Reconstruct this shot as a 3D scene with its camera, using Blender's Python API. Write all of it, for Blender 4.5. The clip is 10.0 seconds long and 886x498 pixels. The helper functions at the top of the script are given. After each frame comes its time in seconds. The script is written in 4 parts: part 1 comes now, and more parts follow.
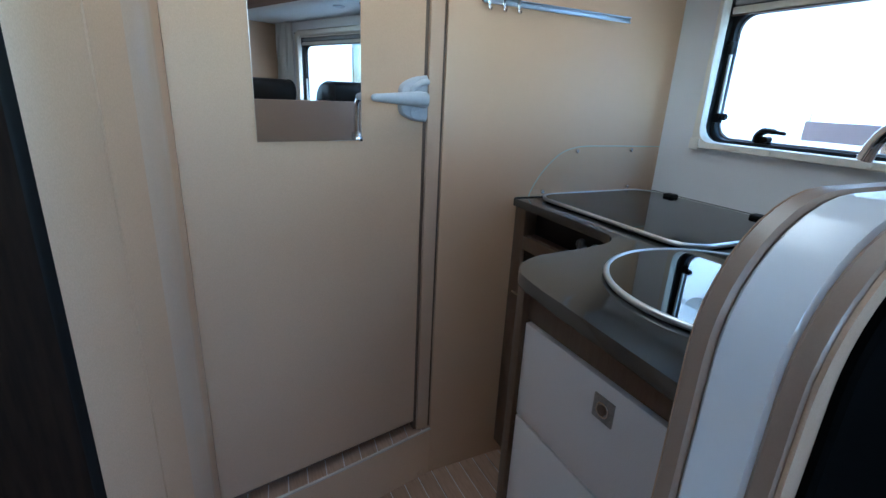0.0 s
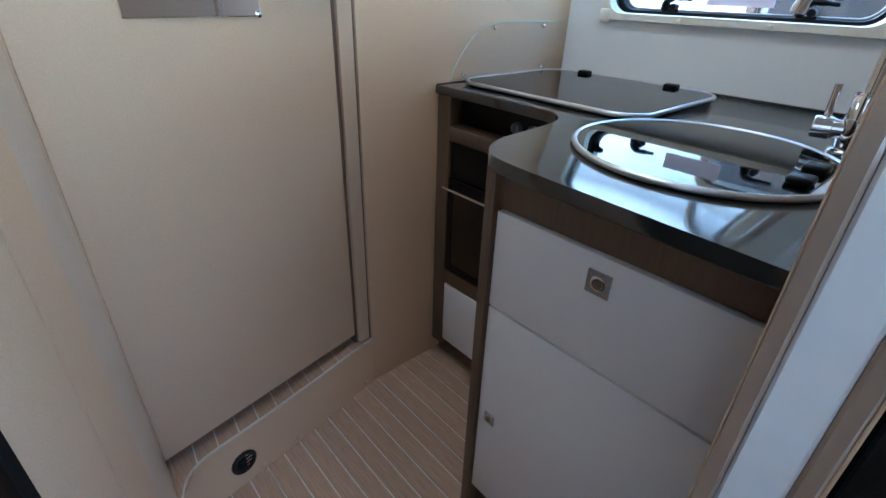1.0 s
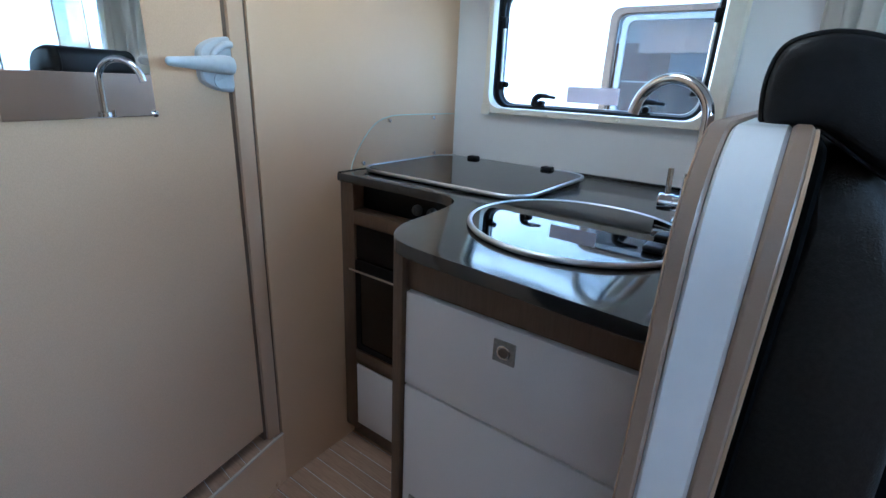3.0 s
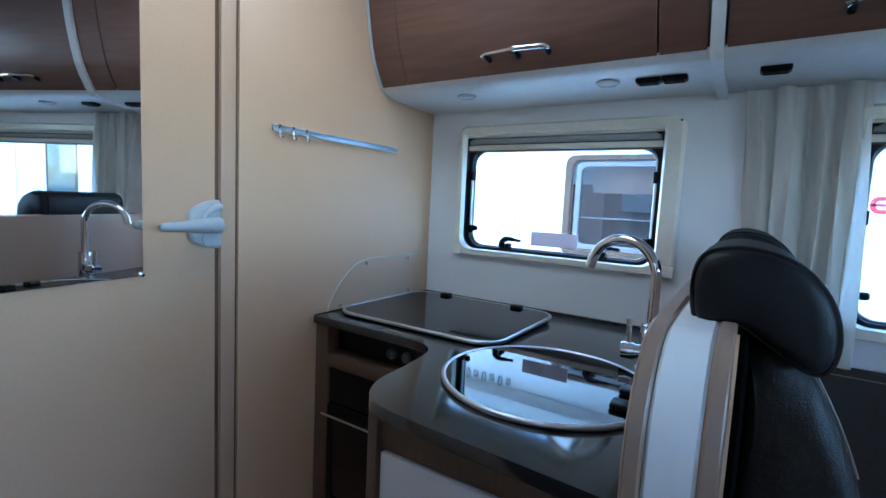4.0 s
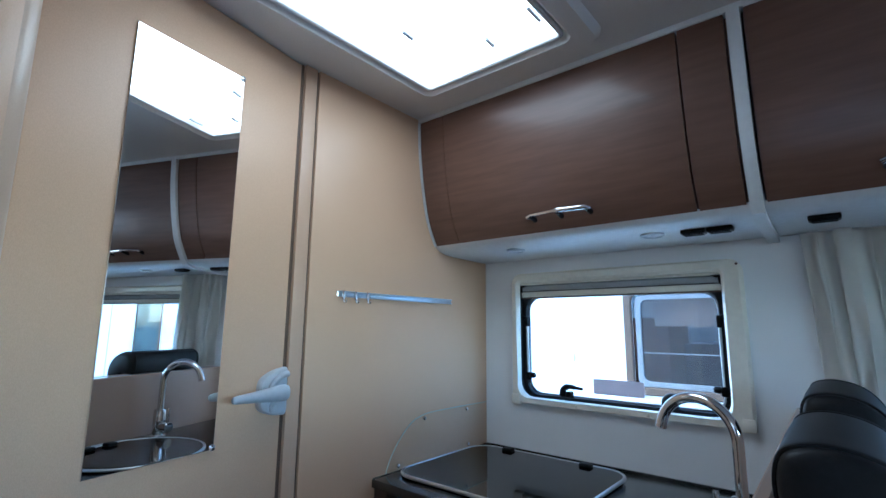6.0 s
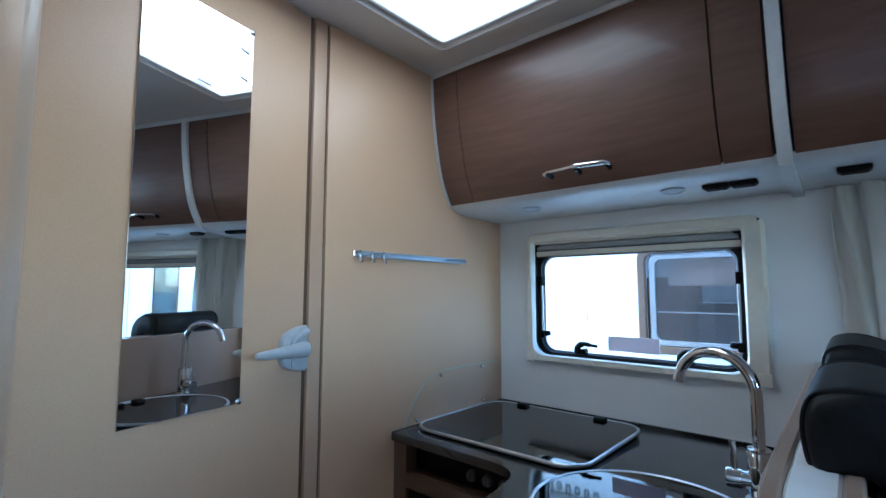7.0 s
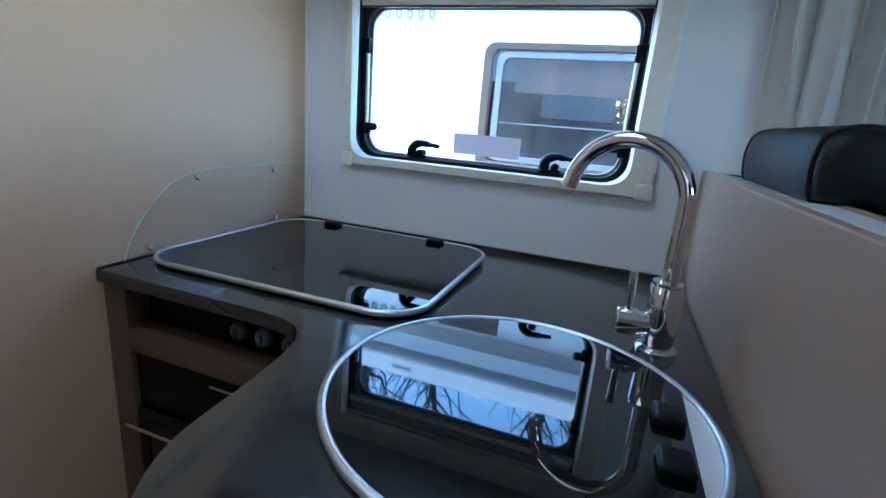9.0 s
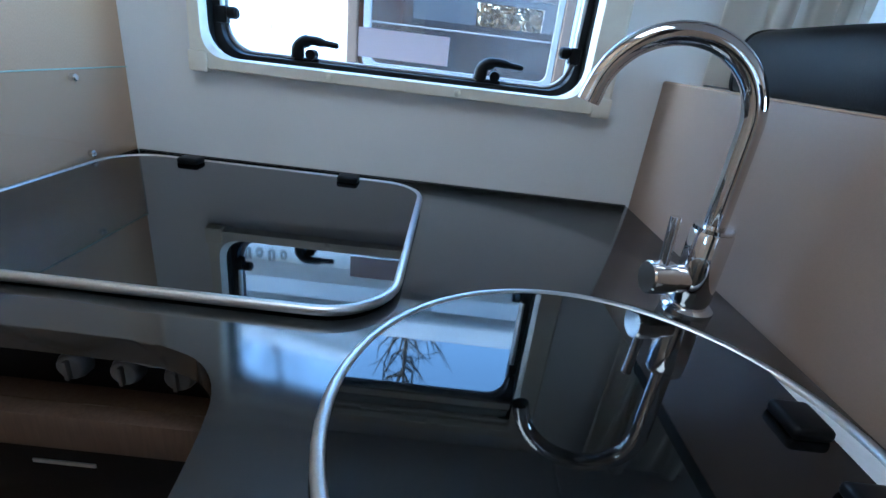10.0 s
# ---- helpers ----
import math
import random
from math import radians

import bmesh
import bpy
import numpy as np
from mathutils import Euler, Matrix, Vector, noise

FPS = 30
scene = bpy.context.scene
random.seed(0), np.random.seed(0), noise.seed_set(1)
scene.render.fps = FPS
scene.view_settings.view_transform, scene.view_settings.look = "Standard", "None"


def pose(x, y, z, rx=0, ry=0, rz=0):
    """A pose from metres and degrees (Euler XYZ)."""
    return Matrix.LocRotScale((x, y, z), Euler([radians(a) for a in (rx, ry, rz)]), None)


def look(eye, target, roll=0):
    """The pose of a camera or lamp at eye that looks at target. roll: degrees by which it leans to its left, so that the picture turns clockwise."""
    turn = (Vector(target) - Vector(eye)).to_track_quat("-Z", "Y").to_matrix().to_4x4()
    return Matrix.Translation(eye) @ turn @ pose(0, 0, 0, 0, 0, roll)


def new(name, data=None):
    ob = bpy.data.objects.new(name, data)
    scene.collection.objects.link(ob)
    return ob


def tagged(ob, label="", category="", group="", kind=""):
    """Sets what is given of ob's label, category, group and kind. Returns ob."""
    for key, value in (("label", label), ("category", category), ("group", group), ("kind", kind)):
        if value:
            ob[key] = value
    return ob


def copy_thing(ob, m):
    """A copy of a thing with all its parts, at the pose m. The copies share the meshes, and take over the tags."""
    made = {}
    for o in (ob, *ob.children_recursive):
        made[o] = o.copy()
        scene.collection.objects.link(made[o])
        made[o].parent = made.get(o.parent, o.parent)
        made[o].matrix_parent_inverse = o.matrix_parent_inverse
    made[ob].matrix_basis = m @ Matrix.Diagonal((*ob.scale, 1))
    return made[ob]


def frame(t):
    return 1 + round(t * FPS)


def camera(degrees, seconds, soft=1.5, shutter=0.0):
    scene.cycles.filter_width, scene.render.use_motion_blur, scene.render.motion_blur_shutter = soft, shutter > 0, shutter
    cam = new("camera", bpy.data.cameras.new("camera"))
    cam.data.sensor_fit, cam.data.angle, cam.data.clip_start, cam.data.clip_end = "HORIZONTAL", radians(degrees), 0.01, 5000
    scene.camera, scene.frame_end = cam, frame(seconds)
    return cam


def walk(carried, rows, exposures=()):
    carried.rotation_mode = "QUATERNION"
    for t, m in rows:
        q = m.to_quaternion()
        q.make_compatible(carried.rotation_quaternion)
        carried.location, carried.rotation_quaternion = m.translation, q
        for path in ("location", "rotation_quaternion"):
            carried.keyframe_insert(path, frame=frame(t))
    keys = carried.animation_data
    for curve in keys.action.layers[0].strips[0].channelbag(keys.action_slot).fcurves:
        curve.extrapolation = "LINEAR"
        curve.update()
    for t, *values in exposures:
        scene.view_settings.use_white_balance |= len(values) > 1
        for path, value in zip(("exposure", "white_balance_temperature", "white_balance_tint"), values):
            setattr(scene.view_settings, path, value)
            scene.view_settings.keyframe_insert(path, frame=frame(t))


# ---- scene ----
cam = camera(86.7, 10.0)
PATH = [
    (0, (-0.031, 0.017, 1.198), (0.806, 1.723, 0.574), 2.8),
    (0.5, (-0.056, 0.115, 1.173), (0.941, 1.658, 0.382), 3.0),
    (1, (-0.114, 0.157, 1.139), (1.072, 1.449, 0.177), 2.1),
    (1.5, (-0.137, 0.151, 1.128), (1.157, 1.261, 0.083), 2.6),
    (2, (-0.154, 0.152, 1.122), (1.169, 1.224, 0.073), 3.2),
    (2.5, (-0.156, 0.152, 1.152), (1.271, 1.224, 0.249), 3.7),
    (2.7, (-0.138, 0.147, 1.154), (1.333, 1.228, 0.338), 3.0),
    (3.8, (-0.164, 0.131, 1.248), (1.495, 1.214, 0.98), 3.1),
    (4, (-0.168, 0.127, 1.259), (1.504, 1.206, 1.064), 2.8),
    (4.5, (-0.176, 0.116, 1.287), (1.506, 1.197, 1.278), 2.2),
    (5, (-0.186, 0.122, 1.319), (1.44, 1.273, 1.496), 2.6),
    (5.5, (-0.196, 0.116, 1.33), (1.344, 1.358, 1.626), 1.3),
    (5.7, (-0.198, 0.105, 1.334), (1.319, 1.365, 1.664), 0.8),
    (6.8, (-0.202, 0.112, 1.345), (1.308, 1.385, 1.658), -0.3),
    (7, (-0.204, 0.125, 1.324), (1.298, 1.433, 1.503), 0.1),
    (7.5, (-0.186, 0.136, 1.257), (1.354, 1.402, 1.055), 2.2),
    (7.7, (-0.141, 0.144, 1.241), (1.41, 1.365, 0.916), 3.7),
    (8, (-0.054, 0.182, 1.231), (1.543, 1.318, 0.833), 4.8),
    (8.2, (0.032, 0.216, 1.233), (1.687, 1.275, 0.858), 5.4),
    (8.5, (0.14, 0.274, 1.237), (1.825, 1.27, 0.83), 5.1),
    (9, (0.247, 0.37, 1.201), (2.07, 1.004, 0.678), 4.8),
    (9.5, (0.334, 0.499, 1.205), (2.208, 0.776, 0.566), 5.0),
    (9.8, (0.395, 0.544, 1.183), (2.259, 0.634, 0.463), 6.3),
    (10, (0.438, 0.568, 1.162), (2.275, 0.537, 0.373), 6.9),
]
walk(cam, [(t, look(eye, target, roll)) for t, eye, target, roll in PATH],
     [(t, stops + 1.15, kelvin - 300, 0) for t, stops, kelvin in ((0, 2.85, 5250), (0.5, 3.1, 5300), (1, 3.4, 5400), (1.5, 3.5, 5450), (2.5, 3.4, 5350), (4, 2.8, 4900), (4.5, 2.75, 4850), (5, 2.7, 4900), (5.7, 2.65, 4950), (6.8, 2.5, 5000), (7.5, 2.55, 4950), (8.2, 2.6, 4850), (9, 2.8, 4900), (10, 3.05, 5050))])

# ---- light ----
world = bpy.data.worlds.new("sky")
scene.world = world
world.use_nodes = True
wn = world.node_tree.nodes
sky = wn.new("ShaderNodeTexSky")
sky.sky_type, sky.sun_disc = "NISHITA", False
sky.sun_elevation, sky.sun_rotation = radians(36.8), radians(356)
wn["Background"].inputs[1].default_value = 0.15
world.node_tree.links.new(sky.outputs[0], wn["Background"].inputs[0])


def lamp(name, kind, strength, color, m, **sizes):
    d = bpy.data.lights.new(name, kind)
    d.energy, d.color = strength, color
    if kind == "AREA":
        d.shape, d.size, d.size_y = "RECTANGLE", sizes["w"], sizes["h"]
    else:
        d.angle = radians(sizes["angle"])
    ob = new(name, d)
    ob.matrix_world = m
    return ob


lamp("sun", "SUN", 1.2, (1.0, 0.97, 0.94), look((0, 0, 0), (0.06, -0.80, -0.60)), angle=12)
# added warm fill from behind the camera, aimed at the washroom door
lamp("windscreen_daylight", "AREA", 0.28, (1.0, 0.92, 0.82), look((-0.1, -2.12, 1.58), (0.05, 1.0, 1.2)), w=1.4, h=0.42)

# ---- materials ----
def material(name, a, b=None, rough=0.5, metal=0.0, scale=40.0, stretch=(1, 1, 1), bump=0.0, bump_scale=300.0,
             coat=0.0, contrast=(0.35, 0.65), rough_var=0.0, per_object=0.0, detail=5.0):
    m = bpy.data.materials.new(name)
    m.use_nodes = True
    n, l = m.node_tree.nodes, m.node_tree.links
    p = n["Principled BSDF"]
    p.inputs["Roughness"].default_value, p.inputs["Metallic"].default_value = rough, metal
    p.inputs["Coat Weight"].default_value = coat
    p.inputs["Coat Roughness"].default_value = 0.08
    co = n.new("ShaderNodeTexCoord")
    mp = n.new("ShaderNodeMapping")
    mp.inputs["Scale"].default_value = stretch
    l.new(co.outputs["Object"], mp.inputs["Vector"])
    b = b or tuple(c * 0.9 for c in a)
    t = n.new("ShaderNodeTexNoise")
    t.inputs["Scale"].default_value, t.inputs["Detail"].default_value = scale, detail
    l.new(mp.outputs[0], t.inputs["Vector"])
    r = n.new("ShaderNodeValToRGB")
    r.color_ramp.elements[0].position, r.color_ramp.elements[1].position = contrast
    r.color_ramp.elements[0].color, r.color_ramp.elements[1].color = (*b, 1), (*a, 1)
    l.new(t.outputs["Fac"], r.inputs["Fac"])
    out = r.outputs["Color"]
    wide = n.new("ShaderNodeTexNoise")
    wide.inputs["Scale"].default_value = 3.0
    l.new(co.outputs["Object"], wide.inputs["Vector"])
    hsv = n.new("ShaderNodeHueSaturation")
    mr = n.new("ShaderNodeMapRange")
    mr.inputs["To Min"].default_value, mr.inputs["To Max"].default_value = 0.93, 1.07
    l.new(wide.outputs["Fac"], mr.inputs["Value"])
    if per_object:
        info = n.new("ShaderNodeObjectInfo")
        ma = n.new("ShaderNodeMath")
        ma.operation = "MULTIPLY_ADD"
        ma.inputs[1].default_value = per_object
        l.new(info.outputs["Random"], ma.inputs[0])
        l.new(mr.outputs[0], ma.inputs[2])
        l.new(ma.outputs[0], hsv.inputs["Value"])
    else:
        l.new(mr.outputs[0], hsv.inputs["Value"])
    l.new(out, hsv.inputs["Color"])
    l.new(hsv.outputs[0], p.inputs["Base Color"])
    if rough_var:
        rr = n.new("ShaderNodeMapRange")
        rr.inputs["To Min"].default_value, rr.inputs["To Max"].default_value = max(rough - rough_var, 0.02), rough + rough_var
        l.new(wide.outputs["Fac"], rr.inputs["Value"])
        l.new(rr.outputs[0], p.inputs["Roughness"])
    if bump:
        bt = n.new("ShaderNodeTexNoise")
        bt.inputs["Scale"].default_value = bump_scale
        l.new(mp.outputs[0], bt.inputs["Vector"])
        bp = n.new("ShaderNodeBump")
        bp.inputs["Strength"].default_value, bp.inputs["Distance"].default_value = bump, 0.002
        l.new(bt.outputs["Fac"], bp.inputs["Height"])
        l.new(bp.outputs[0], p.inputs["Normal"])
    return m


def thin_sheet(name, color, gloss, rough=0.03):
    m = bpy.data.materials.new(name)
    m.use_nodes = True
    n, l = m.node_tree.nodes, m.node_tree.links
    clear, shine, mix = n.new("ShaderNodeBsdfTransparent"), n.new("ShaderNodeBsdfGlossy"), n.new("ShaderNodeMixShader")
    clear.inputs["Color"].default_value = (*color, 1)
    shine.inputs["Roughness"].default_value = rough
    mix.inputs[0].default_value = gloss
    l.new(clear.outputs[0], mix.inputs[1])
    l.new(shine.outputs[0], mix.inputs[2])
    l.new(mix.outputs[0], n["Material Output"].inputs["Surface"])
    return m


BEIGE = material("beige linen laminate", (0.60, 0.408, 0.260), (0.545, 0.367, 0.231), 0.42, scale=900, bump=0.06, bump_scale=1200, rough_var=0.05, stretch=(1, 1, 0.35))
TAUPE = material("taupe laminate", (0.31, 0.225, 0.168), (0.295, 0.213, 0.158), 0.36, scale=700, bump=0.03, bump_scale=900)
# darker copy of BEIGE: shade on the post is in the colour; edgings share it
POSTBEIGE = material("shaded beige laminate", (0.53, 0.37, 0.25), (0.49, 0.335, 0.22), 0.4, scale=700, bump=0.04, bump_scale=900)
JAMB = material("satin grey-beige profile", (0.54, 0.41, 0.30), (0.51, 0.385, 0.28), 0.34, scale=300)
GLASSEDGE = material("pale green glass edge", (0.50, 0.66, 0.60), None, 0.15)
NFRAME = material("grey-brown outer frame", (0.11, 0.070, 0.048), None, 0.7)
NRIM = material("pale grey outer pane rim", (0.20, 0.19, 0.19), None, 0.4)
BROWN = material("brown edge laminate", (0.112, 0.070, 0.045), (0.088, 0.054, 0.035), 0.42, scale=260, stretch=(1, 1, 0.1), bump=0.04)
GROOVE = material("dark brown groove", (0.12, 0.075, 0.048), None, 0.5)
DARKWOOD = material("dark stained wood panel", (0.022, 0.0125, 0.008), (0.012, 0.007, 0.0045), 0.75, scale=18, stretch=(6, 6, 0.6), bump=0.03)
WALNUT = material("glossy walnut", (0.150, 0.078, 0.053), (0.094, 0.047, 0.031), 0.40, scale=9, stretch=(7, 0.7, 7), coat=0.2, contrast=(0.2, 0.8), bump=0.015, bump_scale=120, detail=6)
WHITE = material("white plastic", (0.66, 0.67, 0.68), (0.62, 0.63, 0.64), 0.45, scale=60)
CREAM = material("cream window frame plastic", (0.80, 0.765, 0.67), (0.76, 0.725, 0.635), 0.35, scale=60)
WALLWHITE = material("white wall lining", (0.79, 0.80, 0.81), (0.76, 0.77, 0.78), 0.5, scale=500, bump=0.05, bump_scale=700)
CEILING = material("pale grey ceiling lining", (0.66, 0.65, 0.64), (0.62, 0.61, 0.60), 0.5, scale=400, bump=0.05, bump_scale=600)
FRONTWHITE = material("matt white drawer front", (0.72, 0.70, 0.71), (0.68, 0.66, 0.67), 0.36, scale=500, bump=0.02, bump_scale=700)
BAND = material("white gloss band", (0.84, 0.86, 0.89), (0.82, 0.84, 0.87), 0.16, scale=30)
WORKTOP = material("charcoal speckled worktop", (0.021, 0.0225, 0.0235), (0.014, 0.015, 0.0157), 0.10, scale=900, bump=0.0015, bump_scale=500, contrast=(0.4, 0.6), rough_var=0.04)
BLACKGLASS = material("black glass lid", (0.003, 0.0035, 0.004), (0.0025, 0.003, 0.0035), 0.025, scale=20)
STEEL = material("brushed steel rim", (0.66, 0.67, 0.68), (0.60, 0.61, 0.62), 0.36, 1.0, scale=300, bump=0.03)
CHROME = material("polished chrome", (0.78, 0.78, 0.79), (0.74, 0.74, 0.75), 0.05, 1.0, scale=20)
BLACKPLASTIC = material("black plastic", (0.005, 0.005, 0.0055), (0.0035, 0.0035, 0.004), 0.38, scale=80, bump=0.03)
RUBBER = material("black rubber seal", (0.007, 0.0075, 0.008), None, 0.45, scale=90)
OVENGLASS = material("dark oven glass", (0.006, 0.005, 0.004), (0.005, 0.004, 0.0035), 0.08, scale=20)
GREYPLASTIC = material("light grey plastic", (0.47, 0.495, 0.53), (0.44, 0.465, 0.50), 0.3, scale=80)
LEATHER = material("black leather", (0.008, 0.008, 0.009), (0.005, 0.005, 0.006), 0.5, scale=150, bump=0.16, bump_scale=700)
BROWNLEATHER = material("dark brown leather", (0.022, 0.0185, 0.0165), (0.015, 0.0125, 0.011), 0.45, scale=150, bump=0.35, bump_scale=480)
# near-black base holds the deep shade around the bench
SHADELINING = material("shadow black lining", (0.0012, 0.0012, 0.0012), None, 0.9, scale=150)
# pale blue-grey base stands in for the bright reflection on the steel
LEDGE = material("steel ledge with painted sheen", (0.74, 0.77, 0.80), (0.70, 0.73, 0.76), 0.4, 0.2, scale=260, bump=0.02)
BLINDGREY = material("grey blind fabric", (0.34, 0.35, 0.36), (0.30, 0.31, 0.32), 0.6, scale=200)
STAYGREY = material("pale aluminium stay", (0.60, 0.64, 0.66), None, 0.35, 0.6, scale=80)
DARKKNOB = material("dark grey knob", (0.13, 0.13, 0.13), None, 0.35)
CABGLASS = material("dark vehicle glass", (0.055, 0.085, 0.09), (0.02, 0.04, 0.045), 0.04, scale=9, contrast=(0.4, 0.6))
LOCKSTEEL = material("dull lock steel", (0.36, 0.345, 0.33), (0.30, 0.29, 0.28), 0.35, 0.7, scale=200)
STITCH = material("pale stitching", (0.30, 0.25, 0.21), None, 0.7)
PANELFABRIC = material("dark brown woven lining", (0.058, 0.048, 0.041), (0.036, 0.030, 0.026), 0.7, scale=350, bump=0.4, bump_scale=500)
DECK = material("ship deck plank", (0.40, 0.262, 0.180), (0.27, 0.172, 0.116), 0.42, scale=16, stretch=(14, 1.2, 14), contrast=(0.25, 0.75), bump=0.05, bump_scale=180, per_object=0.12, detail=8)
CAULK = material("white deck caulking", (0.62, 0.60, 0.58), None, 0.5)
MIRROR = material("mirror silvering", (0.86, 0.87, 0.87), (0.86, 0.87, 0.87), 0.004, 1.0)
ALU = material("anodised aluminium", (0.62, 0.70, 0.78), (0.56, 0.64, 0.72), 0.28, 1.0, scale=200)
BODYWHITE = material("white vehicle body", (0.82, 0.84, 0.86), (0.80, 0.82, 0.84), 0.25, scale=6)
GREYSTRIPE = material("grey body decal", (0.25, 0.26, 0.28), None, 0.4)
REDSTRIPE = material("red body decal", (0.55, 0.05, 0.07), None, 0.4)
BARK = material("tree bark", (0.05, 0.038, 0.028), (0.03, 0.022, 0.016), 0.8, scale=30)
LEAF = material("autumn leaves", (0.11, 0.064, 0.008), (0.028, 0.027, 0.006), 0.7, scale=4, contrast=(0.3, 0.7))
GRAVEL = material("gravel yard", (0.22, 0.21, 0.19), (0.14, 0.13, 0.12), 0.9, scale=9, bump=0.4, bump_scale=60)
BROWNTRIM = material("brown cupboard", (0.17, 0.075, 0.04), None, 0.4, scale=12)
MAUVE = material("mauve upholstery", (0.30, 0.28, 0.28), (0.25, 0.23, 0.23), 0.8, scale=60)
GLASS = thin_sheet("clear acrylic pane", (0.95, 0.97, 0.96), 0.03, 0.02)
GUARDGLASS = thin_sheet("clear splash guard", (0.992, 0.998, 0.996), 0.018)
TINTED = thin_sheet("tinted window pane", (0.66, 0.60, 0.57), 0.05, 0.3)
WORKTOP.node_tree.nodes["Principled BSDF"].inputs["IOR"].default_value = 1.85
BLACKGLASS.node_tree.nodes["Principled BSDF"].inputs["IOR"].default_value = 1.6


def curtain_material(name, face, through_colour, share):
    m = bpy.data.materials.new(name)
    m.use_nodes = True
    n, l = m.node_tree.nodes, m.node_tree.links
    p = n["Principled BSDF"]
    p.inputs["Base Color"].default_value = face
    p.inputs["Roughness"].default_value = 0.9
    tr = n.new("ShaderNodeBsdfTranslucent")
    tr.inputs["Color"].default_value = through_colour
    mix = n.new("ShaderNodeMixShader")
    mix.inputs[0].default_value = share
    l.new(p.outputs[0], mix.inputs[1])
    l.new(tr.outputs[0], mix.inputs[2])
    l.new(mix.outputs[0], n["Material Output"].inputs["Surface"])
    return m


CURTAIN = curtain_material("sheer curtain cloth", (0.94, 0.93, 0.90, 1), (0.94, 0.93, 0.90, 1), 0.55)
# cloth of the added west opening, turns daylight into soft fill
FILLCLOTH = curtain_material("fill light blind cloth", (0.80, 0.80, 0.80, 1), (0.52, 0.50, 0.48, 1), 0.9)
PAPER = curtain_material("thin paper label", (0.84, 0.79, 0.84, 1), (0.95, 0.86, 0.92, 1), 0.16)


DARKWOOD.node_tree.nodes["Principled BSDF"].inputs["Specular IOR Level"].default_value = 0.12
SHADELINING.node_tree.nodes["Principled BSDF"].inputs["Specular IOR Level"].default_value = 0.05
BLACKPLASTIC.node_tree.nodes["Principled BSDF"].inputs["Specular IOR Level"].default_value = 0.16
for m_ in (LEATHER, BROWNLEATHER, RUBBER, NFRAME):
    m_.node_tree.nodes["Principled BSDF"].inputs["Specular IOR Level"].default_value = 0.26


# ---- builders ----
BASE = {}


def thing(name, label, category, at=(0, 0, 0), group="", kind=""):
    ob = new(name)
    ob.empty_display_size = 0.05
    ob.matrix_basis = Matrix.Translation(at)
    BASE[ob] = Matrix.Translation(at).inverted()
    return tagged(ob, label, category, group, kind)


def put(name, bm, mat, parent=None, label="", smooth=None):
    bmesh.ops.recalc_face_normals(bm, faces=bm.faces)
    me = bpy.data.meshes.new(name)
    bm.to_mesh(me)
    bm.free()
    me.materials.append(mat)
    if smooth:
        me.polygons.foreach_set("use_smooth", [True] * len(me.polygons))
        me.set_sharp_from_angle(angle=radians(smooth))
    ob = new(name, me)
    if parent:
        ob.parent = parent
        ob.matrix_parent_inverse = BASE.get(parent, Matrix.Identity(4))
    if label:
        tagged(ob, label)
    return ob


def add_box(bm, x0, x1, y0, y1, z0, z1, bevel=0.0, segments=2):
    g = bmesh.ops.create_cube(bm, size=1)["verts"]
    for v in g:
        v.co = ((x0 + x1) / 2 + v.co.x * (x1 - x0), (y0 + y1) / 2 + v.co.y * (y1 - y0), (z0 + z1) / 2 + v.co.z * (z1 - z0))
    if bevel:
        edges = list({e for v in g for e in v.link_edges})
        bmesh.ops.bevel(bm, geom=edges, offset=bevel, segments=segments, affect="EDGES", profile=0.5)


def box(name, x0, x1, y0, y1, z0, z1, mat, parent=None, label="", bevel=0.0015, segments=2):
    bm = bmesh.new()
    add_box(bm, x0, x1, y0, y1, z0, z1, bevel, segments)
    return put(name, bm, mat, parent, label, smooth=40)


def add_loft(bm, loops, caps=True, closed=True, ring=False):
    rows = [[bm.verts.new(p) for p in loop] for loop in loops]
    pairs = list(zip(rows, rows[1:])) + ([(rows[-1], rows[0])] if ring else [])
    n = len(rows[0])
    for a, b in pairs:
        for i in range(n if closed else n - 1):
            j = (i + 1) % n
            bm.faces.new((a[i], a[j], b[j], b[i]))
    if caps and not ring:
        bm.faces.new(rows[0])
        bm.faces.new(list(reversed(rows[-1])))


def loft(name, loops, mat, parent=None, label="", caps=True, closed=True, ring=False, smooth=40):
    bm = bmesh.new()
    add_loft(bm, loops, caps, closed, ring)
    return put(name, bm, mat, parent, label, smooth)


def prism(name, pts, axis, a, b, mat, parent=None, label="", bevel=0.0, smooth=40):
    def at(p, d):
        return {"z": (p[0], p[1], d), "y": (p[0], d, p[1]), "x": (d, p[0], p[1])}[axis]
    bm = bmesh.new()
    lo, hi = [bm.verts.new(at(p, a)) for p in pts], [bm.verts.new(at(p, b)) for p in pts]
    n = len(pts)
    for i in range(n):
        bm.faces.new((lo[i], lo[(i + 1) % n], hi[(i + 1) % n], hi[i]))
    f0, f1 = bm.faces.new(lo), bm.faces.new(list(reversed(hi)))
    if bevel:
        edges = list(f0.edges) + list(f1.edges)
        bmesh.ops.bevel(bm, geom=edges, offset=bevel, segments=2, affect="EDGES", profile=0.5)
    return put(name, bm, mat, parent, label, smooth)


